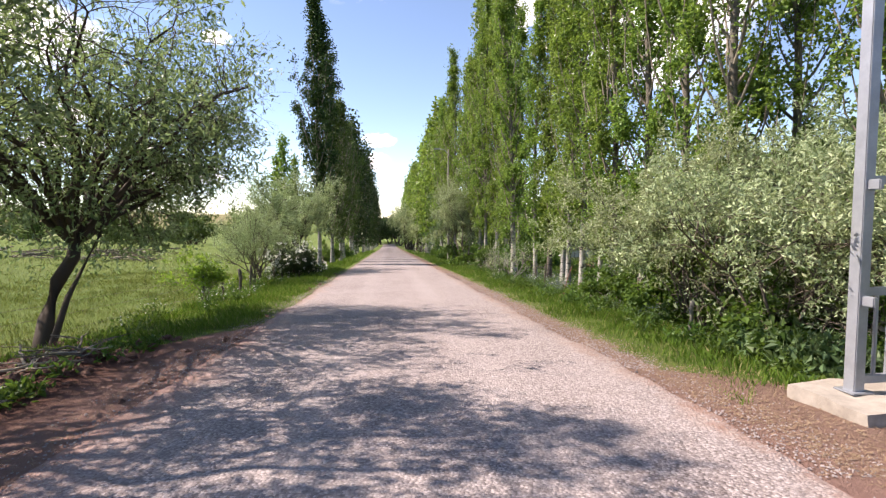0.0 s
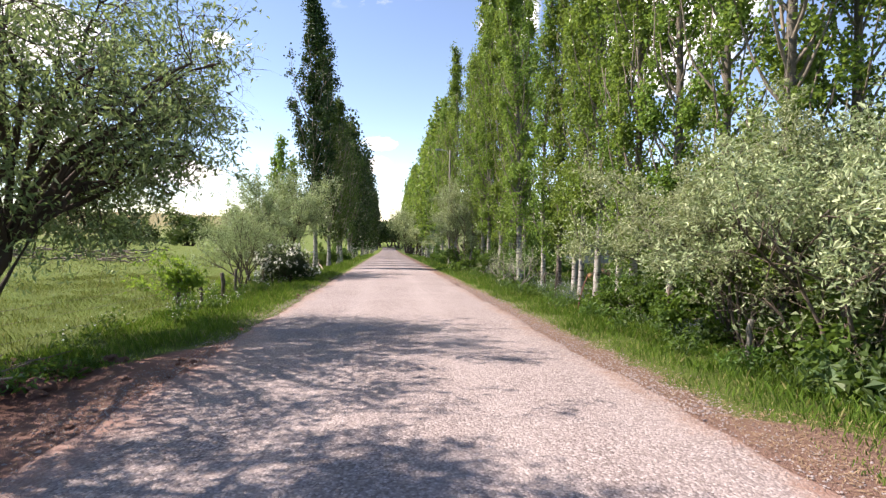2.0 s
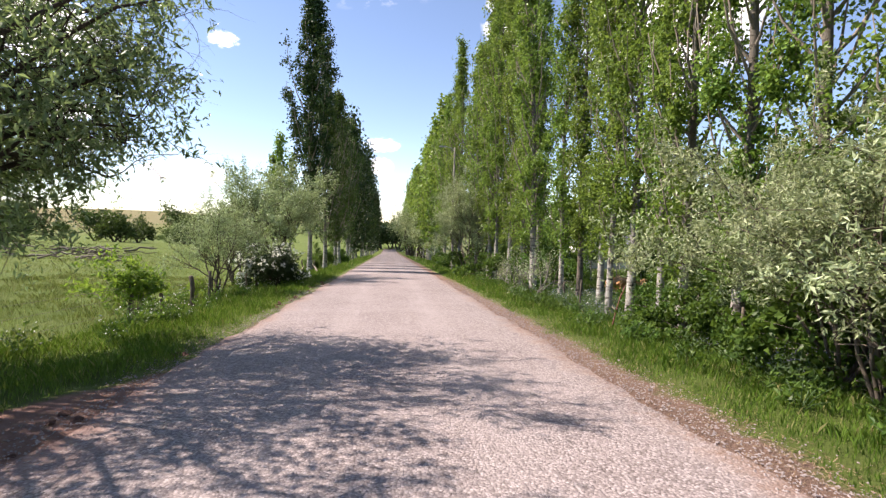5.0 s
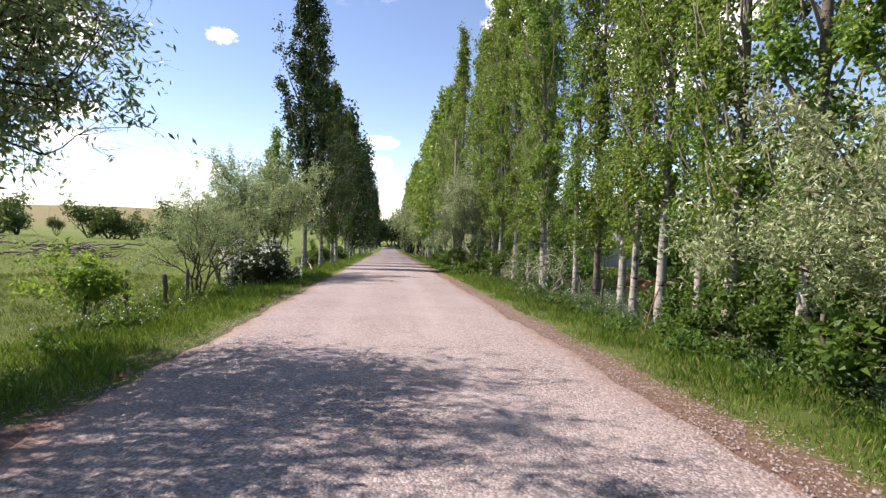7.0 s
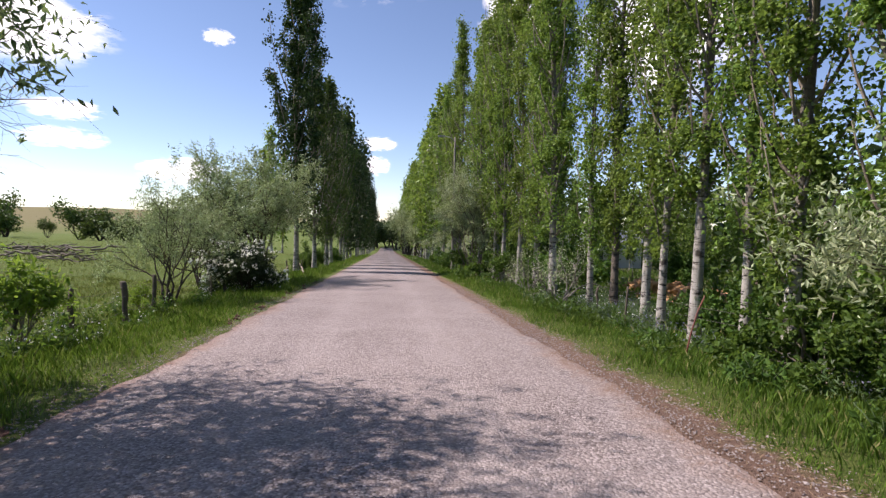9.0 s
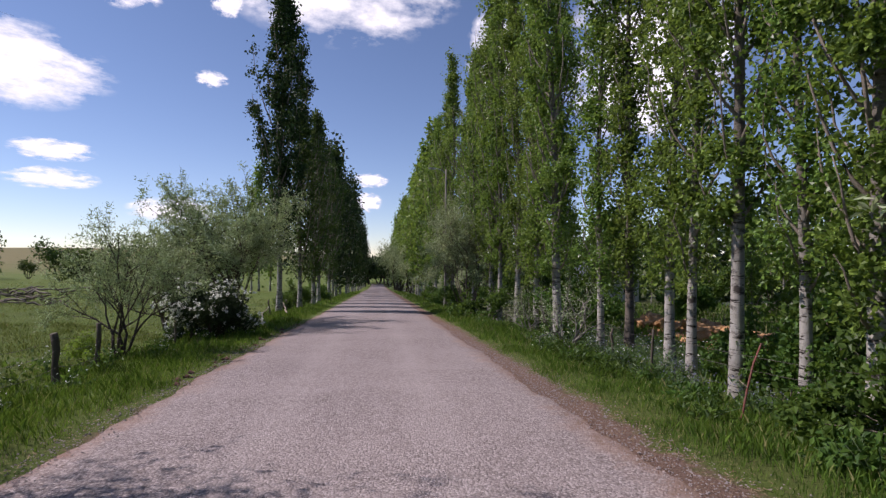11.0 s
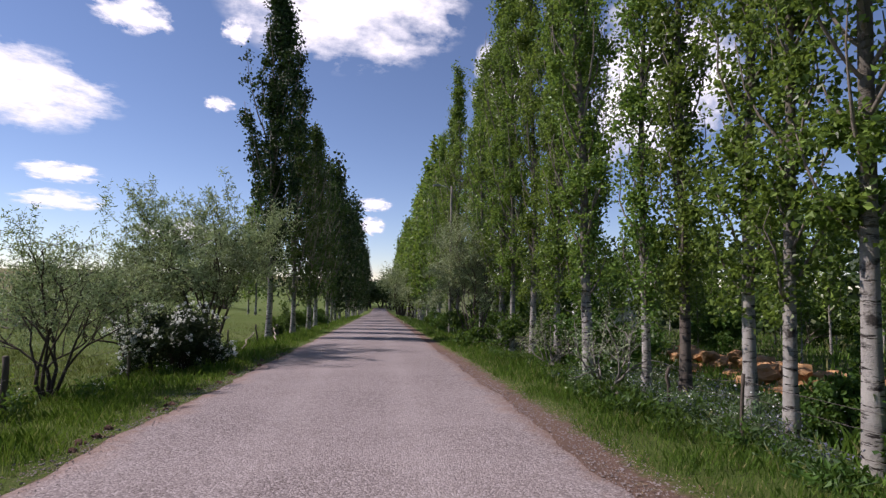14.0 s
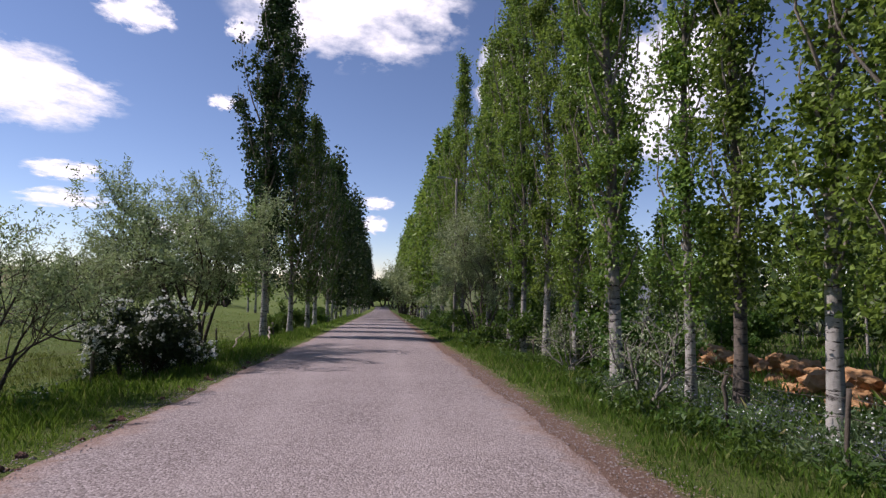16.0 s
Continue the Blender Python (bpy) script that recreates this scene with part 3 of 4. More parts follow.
for i in range(30):
    spots.append((i % 2, 6.3 + rng0.uniform(-0.5, 0.6), 64 + i * 4.4, rng0.uniform(0, 360), rng0.uniform(0.95, 1.1)))
    if i % 3:
        spots.append((2 + i % 2, -4.8 + rng0.uniform(-0.5, 0.4), 67 + i * 4.6, rng0.uniform(0, 360), rng0.uniform(0.92, 1.12)))
spots += [(0, -17.7, 90.0, 15, 1.0), (1, -16.5, 92.5, 140, 0.9), (0, -19.0, 91.0, 250, 0.84)]
place(far_poplars, spots)

# plantation behind the right-hand row
wood_trees = [poplar("poplar_tree", "slender plantation poplar with thin pale trunk", 91 + i, h, w, c, n, (0.28, 0.23), M_POPLAR, M_POPBARK, 22, 0.08, "plantation poplars", 0.2)
              for i, (h, w, c, n) in enumerate([(11, 1.0, 2.2, 1300), (12, 1.1, 2.6, 1400), (10, 1.0, 1.8, 1200)])]
spots = []
for i in range(58):
    x = 12.5 + (i % 6) * 3.6 + rng0.uniform(-0.9, 0.9)
    y = 12 + (i // 6) * 5.2 + rng0.uniform(-1.5, 1.5)
    if not (y < 30 and x < 15.5):
        spots.append((i % 3, x, y, rng0.uniform(0, 360), rng0.uniform(0.65, 0.9)))
place(wood_trees, spots)

# willows on the meadow side that shade the road
def willow(label, seed, fork, targets, leaves, radius, spot, shell, stems=()):
    """Leaning willow: limbs that reach from the fork to the given places of the crown, with hanging sprays."""
    rng = np.random.default_rng(seed)
    base = root("willow_tree", label, "tree")
    base.matrix_basis = on_ground(*spot)
    fork = np.array(fork, float)
    tr = Tubes()
    tr.add([(0, 0, -0.15), (0, 0, 0.05), fork * [0.2, 0.2, 0.3] + [-0.06, 0.03, 0], fork * [0.6, 0.5, 0.65] + [-0.03, 0, 0], fork * [0.9, 0.85, 0.88] + [0.05, 0, 0], fork], [radius * 1.9, radius * 1.35, radius * 1.05, radius, radius * 0.92, radius * 0.85], 10)
    part_of("trunk", tr.mesh("trunk"), M_BARK, base)
    for foot in stems:
        st, p0 = Tubes(), np.array(foot, float)
        top = p0 * [1.8, 1.8, 0] + fork * [1.6, 1.3, 1.15]
        st.add([p0 - [0, 0, 0.15], p0 * 1.05 + [0, 0, 0.1], p0 * 1.3 + (top - p0) * [0.25, 0.3, 0.45], top], [radius * 0.55, radius * 0.5, radius * 0.38, 0.02], 7)
        part_of("stem", st.mesh("stem"), M_BARK, base)
    tips = []
    c, r = np.array(shell[0]), np.array(shell[1])
    for tg in targets:
        tg = np.array(tg, float)
        limb = Tubes()
        t = np.linspace(0, 1, 7)[:, None]
        lift = np.array([0, 0, 0.5])
        pts = fork + (tg - fork) * t + lift * np.sin(np.pi * t) + rng.normal(size=(7, 3)) * 0.13 * np.sin(np.pi * t)
        limb.add(pts, np.linspace(radius * 0.5, 0.014, 7), 7)
        for q in range(2, 7):
            for k in range(2 if q < 4 else 3):
                for attempt in range(12):
                    d = unit(unit(tg - fork) * 0.6 + rng.normal(size=3) * 0.7 + [0, 0, 0.05])
                    ln = rng.uniform(0.8, 1.6)
                    if ((((pts[q] + d * ln * 1.15 - c) / r) ** 2).sum()) < 0.8:
                        grow(rng, limb, tips, pts[q], d, ln, 0.011, 2, (3, 4), 0.24, 0.45, 0.75, 0, 4)
                        break
        part_of("limb", limb.mesh("limb"), M_BARK, base)
    tips = [sp for sp in tips if rng.uniform() < 0.8]
    pts = scatter(rng, tips, leaves * 2, 0.085)
    lump = 1 + 0.16 * np.sin(pts[:, 0] * 1.9 + 1) * np.sin(pts[:, 1] * 2.3) + 0.1 * np.sin(pts[:, 2] * 3.1 + pts[:, 0])
    pts = pts[(((pts - c) / r) ** 2).sum(1) < lump ** 2][:leaves]
    part_of("crown", leaf_mesh("crown", rng, pts, 0.125, 0.042, 0.5), M_WILLOW, base)


willow("spreading willow with leaning dark trunk and narrow leaves", 3, (0.15, 0.75, 1.75),
       [(0.6, 4.7, 4.4), (2.3, 3.2, 4.4), (1.9, 1.0, 5.8), (-2.6, 3.2, 4.2), (-0.4, 2.0, 7.2), (1.2, 4.2, 2.7), (-1.0, 4.4, 3.0), (1.6, -1.2, 5.2), (-0.8, -2.2, 4.8), (0.4, 3.2, 6.2), (-3.6, 0.6, 4.8), (-3.0, -1.4, 5.6), (1.5, -2.0, 4.4), (0.4, -2.7, 4.0), (2.0, -0.2, 4.2), (2.9, 2.2, 5.0), (2.9, 0.8, 4.6), (1.7, 3.6, 4.2), (1.4, 3.5, 5.4), (1.1, 4.2, 3.5), (2.0, 3.0, 3.4), (-0.4, 3.4, 2.3), (0.5, 2.6, 2.4), (-2.4, 3.2, 2.7), (-1.4, 0.4, 2.4), (0.1, -1.8, 3.2), (0.9, -1.5, 3.9), (-0.6, -1.2, 2.6), (1.9, 3.7, 3.7), (2.0, 3.4, 4.6), (1.3, 4.2, 3.3)],
       35000, 0.12, (-5.85, 9.2), ((-0.3, 1.1, 4.6), (4.1, 4.9, 3.8)), [(0.28, -0.25, 0.0)])
willow("large willow with low boughs reaching over the verge", 8, (0.4, 0.2, 2.2),
       [(2.4, 1.6, 4.6), (2.9, 0.2, 5.2), (2.6, -1.8, 4.6), (1.2, 2.6, 6.2), (0.0, 0.0, 8.2), (-3.0, 1.0, 6.0), (-2.0, -2.6, 6.0), (2.0, -2.8, 5.6), (2.4, 1.2, 6.8), (-1.2, 0.6, 3.0)],
       25000, 0.19, (-6.6, 4.3), ((0.2, 0.1, 4.9), (3.9, 3.6, 4.1)))

# silvery shrubs on both verges
SIL = "silvery grey-green oleaster shrub with many thin stems"
silver = [bushy_tree("oleaster_shrub", SIL, "shrub", 21 + i, st, h, ln, (4, 4, 4), n, (0.088, 0.031), M_SILVER, M_TWIGDARK, 0.07, 0.055, 0.0, 1.0, 0.028, "silvery roadside shrubs", wander=0.45, clear=1.55)
          for i, (st, h, ln, n) in enumerate([(6, 3.8, 0.5, 19000), (6, 4.2, 0.42, 20000), (7, 3.4, 0.55, 19500)])]
place(silver, [(0, 6.0, 7.2, 0, 0.92), (1, 6.0, 9.2, 90, 0.85), (2, 6.4, 10.2, 30, 0.85), (2, 6.9, 5.2, 120, 1.1), (1, 5.4, 35.6, 10, 1.55), (0, 5.6, 38.0, 50, 1.4)])
tall_silver = [bushy_tree("oleaster_tree", "small silvery oleaster tree with open airy crown", "tree", 41 + i, st, h, ln, (4, 4, 4), n, (0.115, 0.036), M_OLIVE, M_BARK, 0.03, 0.065, 0.0, 1.0, 0.05, "silvery trees on the fence line", wander=0.36, clear=(0.7, 1.35)[i])
               for i, (st, h, ln, n) in enumerate([(5, 4.9, 0.36, 10500), (4, 5.8, 0.24, 14500)])]
place(tall_silver, [(0, -5.6, 21.9, 0, 0.72), (1, -5.2, 29.0, 60, 1.08), (0, -6.6, 27.4, 140, 1.2), (1, -5.6, 31.8, 200, 1.05)])
place([bushy_tree("willow_tree", "distant rounded pale green willow beside the road", "tree", 61, 3, 11, 0.4, (5, 4), 6000, (0.4, 0.16), M_SILVER, M_BARK, 0.05, 0.5, 0.2, 1.0, 0.2, "far willows")], [(0, 6.0, 108, 0, 1.0), (0, 5.4, 124, 90, 1.15), (0, 6.3, 96, 200, 0.8), (0, 5.0, 142, 30, 1.2)])
place([bushy_tree("hawthorn_bush", "dark hawthorn bush covered in white blossom", "bush", 64, 8, 2.35, 0.5, (4, 4), 15000, (0.085, 0.062), M_DARKLEAF, M_BARK, 0.16, 0.1, 0.2, 1.0, 0.03, wander=0.4)], [(0, -4.4, 25.2, 0, 0.88)])
meadow_trees = [bushy_tree("orchard_tree", "dark round orchard tree at the far side of the meadow", "tree", 65 + i, 4, h, 0.7, (3, 2), 1700, (0.52, 0.42), M_POPLAR_MID, M_BARK, 0.0, 0.6, 0.0, 1.0, 0.15, "meadow trees")
                for i, h in enumerate([7.5, 9.0, 6.5])]
spots = []
for i in range(46):
    az = -15 - 5.6 * (i % 8) + rng0.normal() * (0.5 + 0.35 * (i % 4))
    r = rng0.uniform(115, 170)
    spots.append((i % 3, r * math.sin(radians(az)), r * math.cos(radians(az)), rng0.uniform(0, 360), rng0.uniform(0.35, 1.15)))
place(meadow_trees, spots)
# trees that close the view at the end of the road
place([bushy_tree("distant_tree", "dark distant tree at the bend of the road", "tree", 69, 2, 9, 0.4, (3, 2), 2600, (0.6, 0.45), M_POPLAR_SHADE, M_BARK, 0.0, 0.5, 0.0, 1.0, 0.2, "trees at the end of the road")],
      [(0, 0.5, 238, 0, 1.3), (0, -4.5, 205, 70, 1.1), (0, 5, 212, 140, 1.2), (0, 4, 230, 200, 1.3), (0, -3.5, 232, 250, 1.3), (0, 9, 240, 20, 1.5), (0, -9, 236, 50, 1.5), (0, 1.5, 262, 80, 1.6), (0, -6, 268, 10, 1.6), (0, 8, 270, 120, 1.6), (0, 15, 262, 160, 1.6)])


# ---- grass and weeds ----
def blades(name, label, seed, boxes, mat):
    """Grass blades; boxes: count, x0, x1, y0, y1, height, width."""
    rng = np.random.default_rng(seed)
    vs = []
    for n, x0, x1, y0, y1, h, w in boxes:
        x, y = rng.uniform(x0, x1, n), y0 + (y1 - y0) * rng.uniform(0, 1, n)
        tuft = np.sin(x * 2.1 + 1.3 * np.sin(y * 1.7)) * np.sin(y * 2.6 + x)
        edge = np.where(x > 0, x - 3.4 + 0.18 * np.sin(y * 1.9), -x - (2.6 + 1.7 * np.clip((10.5 - y) * 0.35, 0, 1)) + 0.2 * np.sin(y * 2.3))
        keep = (edge > 0) & ~((x > 3) & (y < 4.8 + 0.3 * np.sin(x * 5)) & (x < 5.9)) & (rng.uniform(-1, 1, n) < tuft + 0.75)
        x, y = x[keep], y[keep]
        n = len(x)
        hh = h * rng.uniform(0.45, 1.2, n) * (1 + 0.35 * tuft[keep]) * np.clip(0.35 + edge[keep] * 0.8, 0.25, 1.0)
        a = rng.uniform(0, 2 * np.pi, n)
        side = np.stack([np.cos(a), np.sin(a), 0 * a], 1) * (w * rng.uniform(0.6, 1.3, n) / 2)[:, None]
        bend = np.stack([-np.sin(a), np.cos(a), 0 * a], 1) * (hh * rng.uniform(0.1, 0.6, n))[:, None]
        p = np.stack([x, y, H(x, y) - 0.02], 1)
        up = np.stack([0 * a, 0 * a, hh], 1)
        mid_ = p + up * 0.6 + bend * 0.35
        vs.append(np.stack([p - side, p + side, mid_ + side * 0.7, p + up + bend, mid_ - side * 0.7], 1).reshape(-1, 3))
    v = np.concatenate(vs)
    ob = part_of(name, mesh_of(name, v, np.arange(len(v)).reshape(-1, 5)), mat)
    return tagged(ob, label, "grass", kind="stuff")


blades("verge_grass", "fresh green grass along both road verges", 7,
       [(24000, -5.8, -2.7, 5, 22, 0.18, 0.0115), (26000, 3.4, 6.2, 3.0, 22, 0.155, 0.011), (14000, -6.0, -2.7, 22, 45, 0.24, 0.022), (16000, 3.5, 6.6, 22, 45, 0.24, 0.022), (4500, -6, -2.7, 45, 110, 0.28, 0.07), (4500, 3.5, 6.5, 45, 110, 0.28, 0.07)], M_GRASS)
blades("meadow_grass", "long meadow grass behind the wire fence", 9,
       [(30000, -14, -5.6, 5, 30, 0.13, 0.014), (14000, -34, -5.8, 20, 60, 0.13, 0.03), (5000, -70, -14, 15, 90, 0.15, 0.06)], M_MEADOW)
blades("woodland_grass", "shaded grass and herbs under the poplars", 10, [(14000, 6.2, 12, 4, 32, 0.3, 0.03), (9000, 10, 30, 10, 50, 0.35, 0.06)], M_GRASS)


def herbs(name, label, seed, plants, leaf, leaf_mat, flower=None, flower_mat=None, group=""):
    """Low leafy plants, each a thing with stem, foliage and, where they bloom, blossom; plants: x, y, height, spread, leaves, flowers."""
    rng = np.random.default_rng(seed)
    for x, y, h, s, n, m in plants:
        base = root(name, label, "plant", group)
        base.matrix_basis = on_ground(x, y, 0, 1, sink=0.02)
        st = Tubes()
        tops = []
        for i in range(7):
            top = np.array([rng.normal() * s * 0.5, rng.normal() * s * 0.5, h * rng.uniform(0.6, 1.0)])
            st.add([(top[0] * 0.1, top[1] * 0.1, 0), top * [0.5, 0.5, 0.55], top], [0.008, 0.006, 0.003], 3)
            tops.append(top)
        tagged(part_of("stem", st.mesh("stem"), M_WEED, base), kind="stuff")
        pts = rng.normal(size=(n, 3)) * [s * 0.45, s * 0.45, 0]
        pts[:, 2] = h * rng.beta(1.6, 1.8, n)
        part_of("foliage", leaf_mesh("foliage", rng, pts, leaf[0], leaf[1], 0, 0.4), leaf_mat, base)
        if m:
            tp = np.array(tops)[rng.integers(0, 7, m)] + rng.normal(size=(m, 3)) * [s * 0.25, s * 0.25, 0.05]
            part_of("blossom", leaf_mesh("blossom", rng, tp, flower[0], flower[1]), flower_mat, base)


r3 = np.random.default_rng(77)
# leafy undergrowth along the right-hand fence
under = [bushy_tree("leafy_bush", "low bright green leafy bush under the poplars", "bush", 101 + i, 5, h, 0.75, (4, 2), n, (0.11, 0.085), M_HEDGE, M_TWIG, 0.0, 0.1, 0.0, 1.0, 0.02, "undergrowth bushes")
         for i, (h, n) in enumerate([(1.5, 3300), (2.0, 4000), (1.2, 2700)])]
place(under, [(1, 7.9, 15.2, 75, 1.2), (1, 6.9, 6.4, 10, 0.95), (0, 6.5, 8.1, 55, 0.9), (1, 6.9, 9.8, 95, 0.95), (0, 6.8, 10.7, 215, 0.7), (1, 8.2, 8.3, 250, 1.2), (1, 6.4, 13.3, 0, 0.72), (0, 6.6, 14.5, 80, 0.75), (2, 6.3, 12.2, 140, 0.7), (0, 7.0, 16.0, 200, 0.95), (1, 7.6, 11.0, 30, 1.05), (0, 7.4, 9.4, 300, 0.8), (2, 5.9, 5.6, 60, 0.8), (2, -5.6, 43.0, 100, 1.4), (0, -5.4, 48.0, 130, 1.4), (2, -5.6, 54.0, 10, 1.6), (0, -5.5, 60.0, 210, 1.6), (2, -5.6, 68.0, 60, 1.8), (0, 6.0, 50.0, 60, 1.4), (0, 6.0, 57.0, 160, 1.4), (2, 6.1, 64.0, 200, 1.7),
              (0, 7.6, 17.8, 10, 1.0), (2, 6.3, 24.6, 50, 1.0), (1, 7.0, 24.9, 90, 1.0), (0, 6.4, 27.6, 170, 1.0), (1, 6.2, 32.6, 20, 1.1), (1, 6.4, 43, 280, 1.1),
              (1, 9.0, 14.0, 33, 1.2), (0, 9.8, 18.0, 66, 1.1), (1, 16.5, 20.0, 210, 1.6), (0, 12.5, 15.5, 280, 1.6), (1, 11.0, 11.5, 40, 1.5), (0, 17.0, 34.0, 80, 1.7), (1, 10.5, 36.0, 140, 1.4), (1, 23.0, 36.0, 170, 1.7)])
# woods that close the view behind the plantation
rw = np.random.default_rng(131)
nw = 9000
wx, wy = 33 + rw.normal(size=nw) * 2.0, rw.uniform(-30, 130, nw)
wz = rw.uniform(0, 1, nw) * (8.5 + 1.8 * np.sin(wy * 0.45) + 1.2 * np.sin(wy * 1.3))
tagged(part_of("far_woods", leaf_mesh("far_woods", rw, np.stack([wx, wy, H(wx, wy) + wz], 1), 0.95, 0.75), M_POPLAR_SHADE), "dark green woodland behind the plantation", "woods", kind="stuff")
# bare twisted saplings beside the fence
place([bushy_tree("bent_sapling", "half-bare twisted grey sapling with few leaves", "shrub", 113, 4, 2.2, 0.55, (3, 3), 700, (0.08, 0.03), M_SILVER, M_STAKE, 0.0, 0.1, 0.0, 1.1, 0.035, wander=0.5)], [(0, 5.25, 20.9, 30, 1.0), (0, 5.5, 25.4, 150, 0.9)])
for ob in [o for o in scene.objects if o.parent and o.parent.name.startswith("bent_sapling") and o.name.startswith("limb")]:
    tagged(ob, kind="stuff")
# tangled brown brush under the silvery shrubs
place([bushy_tree("bare_brush", "tangled bare brown brush with few leaves", "shrub", 114, 8, 2.4, 0.42, (4, 3), 600, (0.09, 0.04), M_SILVER, M_TWIGDARK, 0.1, 0.1, 0.0, 1.1, 0.03, "bare roadside brush", wander=0.6)], [(0, 6.2, 7.3, 0, 1.0), (0, 6.3, 8.9, 120, 0.9), (0, 6.6, 6.0, 220, 1.05)])
for ob in [o for o in scene.objects if o.parent and o.parent.name.startswith("bare_brush") and o.name.startswith("limb")]:
    tagged(ob, kind="stuff")
# pale broad-leaved herbs beside the gate
r4 = np.random.default_rng(78)
plants = [(r4.uniform(4.75, 5.9), r4.uniform(4.9, 7.0), r4.uniform(0.35, 0.7), r4.uniform(0.3, 0.45), 70, 0) for i in range(13)]
herbs("burdock_plant", "pale green broad-leaved herb beside the gate footing", 129, plants, (0.17, 0.08), M_WEED, group="broad-leaved herbs")
# young bright shrub at the meadow fence
place([bushy_tree("elder_shrub", "young bright green shrub growing through the fence", "shrub", 117, 6, 1.75, 0.22, (3, 3), 1500, (0.13, 0.06), M_FRESH, M_TWIG, 0.0, 0.07, 0.0, 1.0, 0.016)], [(0, -5.55, 16.1, 0, 1.0), (0, -5.9, 20.9, 120, 0.5)])

# white blossom on the hawthorn
haw = next(o for o in scene.objects if o.name.startswith("hawthorn_bush"))
crown = next(o for o in haw.children if o.name.startswith("crown"))
cp = np.array([v.co[:] for v in crown.data.vertices][::4])
far_out = np.linalg.norm((cp - [0, 0, 1.15]) / [1.0, 1.0, 1.1], axis=1)
out = cp[far_out > np.quantile(far_out, 0.6)]
clus = out[r3.choice(len(out), 480)] * [1.1, 1.1, 1.08]
part_of("blossom", leaf_mesh("blossom", r3, clus[r3.integers(0, len(clus), 3000)] + r3.normal(size=(3000, 3)) * 0.026, 0.07, 0.064), M_FLOWER, haw, "clusters of white blossom")

# flowering herbs at the feet of the poplars
plants = [(r3.uniform(5.6, 8.4), r3.uniform(17.6, 23.5), r3.uniform(0.35, 0.65), r3.uniform(0.3, 0.45), 130, 12) for i in range(34)]
herbs("cow_parsley", "white-flowering herb among the grass under the poplars", 121, plants, (0.1, 0.035), M_WEED, (0.034, 0.03), M_FLOWER, "white-flowering herbs")
plants = [(r3.uniform(5.3, 7.2), r3.uniform(8.0, 24.0), r3.uniform(0.3, 0.55), r3.uniform(0.3, 0.5), 140, 50) for i in range(44)]
herbs("blue_herb", "grey-blue flowering herb among the roadside grass", 123, plants, (0.08, 0.03), M_WEED, (0.04, 0.02), M_BLUE, "grey-blue herbs")
plants = [(r3.uniform(4.6, 6.0), r3.uniform(5.2, 30), r3.uniform(0.22, 0.5), r3.uniform(0.25, 0.4), 120, 0) for i in range(70)]
plants += [(r3.uniform(-6.2, -4.3), r3.uniform(10, 32), r3.uniform(0.3, 0.6), r3.uniform(0.25, 0.4), 100, 14) for i in range(26)]
plants += [(r3.uniform(-4.2, -3.6), r3.uniform(4.8, 8.8), r3.uniform(0.12, 0.25), r3.uniform(0.15, 0.28), 70, 0) for i in range(12)]
herbs("broadleaf_weed", "broad-leaved green weed at the road verge", 127, plants, (0.1, 0.05), M_HEDGE, (0.035, 0.03), M_FLOWER, "roadside weeds")


# ---- fences ----
def post_mesh(seed, h, r):
    rng = np.random.default_rng(seed)
    t = Tubes()
    z = np.linspace(-0.15, h, 7)
    t.add(np.stack([rng.normal(size=7) * 0.012, rng.normal(size=7) * 0.012, z], 1), r * rng.uniform(0.85, 1.15, 7), 7)
    return t.mesh("post")


def fence(label, spots, mats, heights, radius, strands):
    """Posts with sagging wire strands between them."""
    base = root("wire_fence", label, "fence")
    for i, (x, y) in enumerate(spots):
        p = part_of("post", post_mesh(200 + i, heights[i % len(heights)], radius[i % len(radius)]), mats[i % len(mats)], base)
        p.matrix_basis = on_ground(x, y, i * 47, 1, ((i * 37) % 9 - 4, (i * 53) % 9 - 4), 0.0)
    for s in strands:
        w, path = Tubes(), []
        for (x0, y0), (x1, y1) in zip(spots, spots[1:]):
            t = np.linspace(0, 1, 7)
            xs, ys = x0 + (x1 - x0) * t, y0 + (y1 - y0) * t
            za, zb = float(H(x0, y0)) + s, float(H(x1, y1)) + s
            path.append(np.stack([xs + 0.03, ys, za + (zb - za) * t - 0.07 * 4 * t * (1 - t)], 1)[(1 if path else 0):])
        path = np.concatenate(path)
        w.add(path, [0.004] * len(path), 3)
        part_of("wire", w.mesh("wire"), M_WIRE, base)


fence("wire fence on dark weathered wooden posts along the meadow",
      [(-6.4, 3.2), (-5.57, 15.9), (-5.33, 17.0), (-5.27, 18.8), (-5.3, 20.3), (-5.37, 24.6), (-5.16, 25.3), (-5.3, 29.0), (-5.4, 33.0), (-5.3, 37.5), (-5.3, 42.5), (-5.4, 50.0), (-5.4, 60.0)],
      [M_POST], [0.95, 0.85, 0.98, 0.9, 0.97, 0.72, 0.98, 0.8, 0.95], [0.05, 0.035, 0.045, 0.06, 0.05, 0.035, 0.05], (0.3, 0.6, 0.82))
fence("wire fence on thin dark posts below the poplars",
      [(6.0, 5.2), (5.95, 9.0), (5.97, 11.5), (6.25, 13.6), (5.52, 17.48), (5.9, 19.9), (6.0, 25.0), (6.0, 30.0), (6.0, 36.0), (5.9, 43.0), (5.9, 52.0)],
      [M_POST], [0.95, 0.7, 0.98, 0.95, 0.95, 0.85], [0.025, 0.03, 0.028, 0.025], (0.35, 0.65, 0.85))
stake = root("wooden_stake", "pale grey weathered stake in the grass verge", "stake")
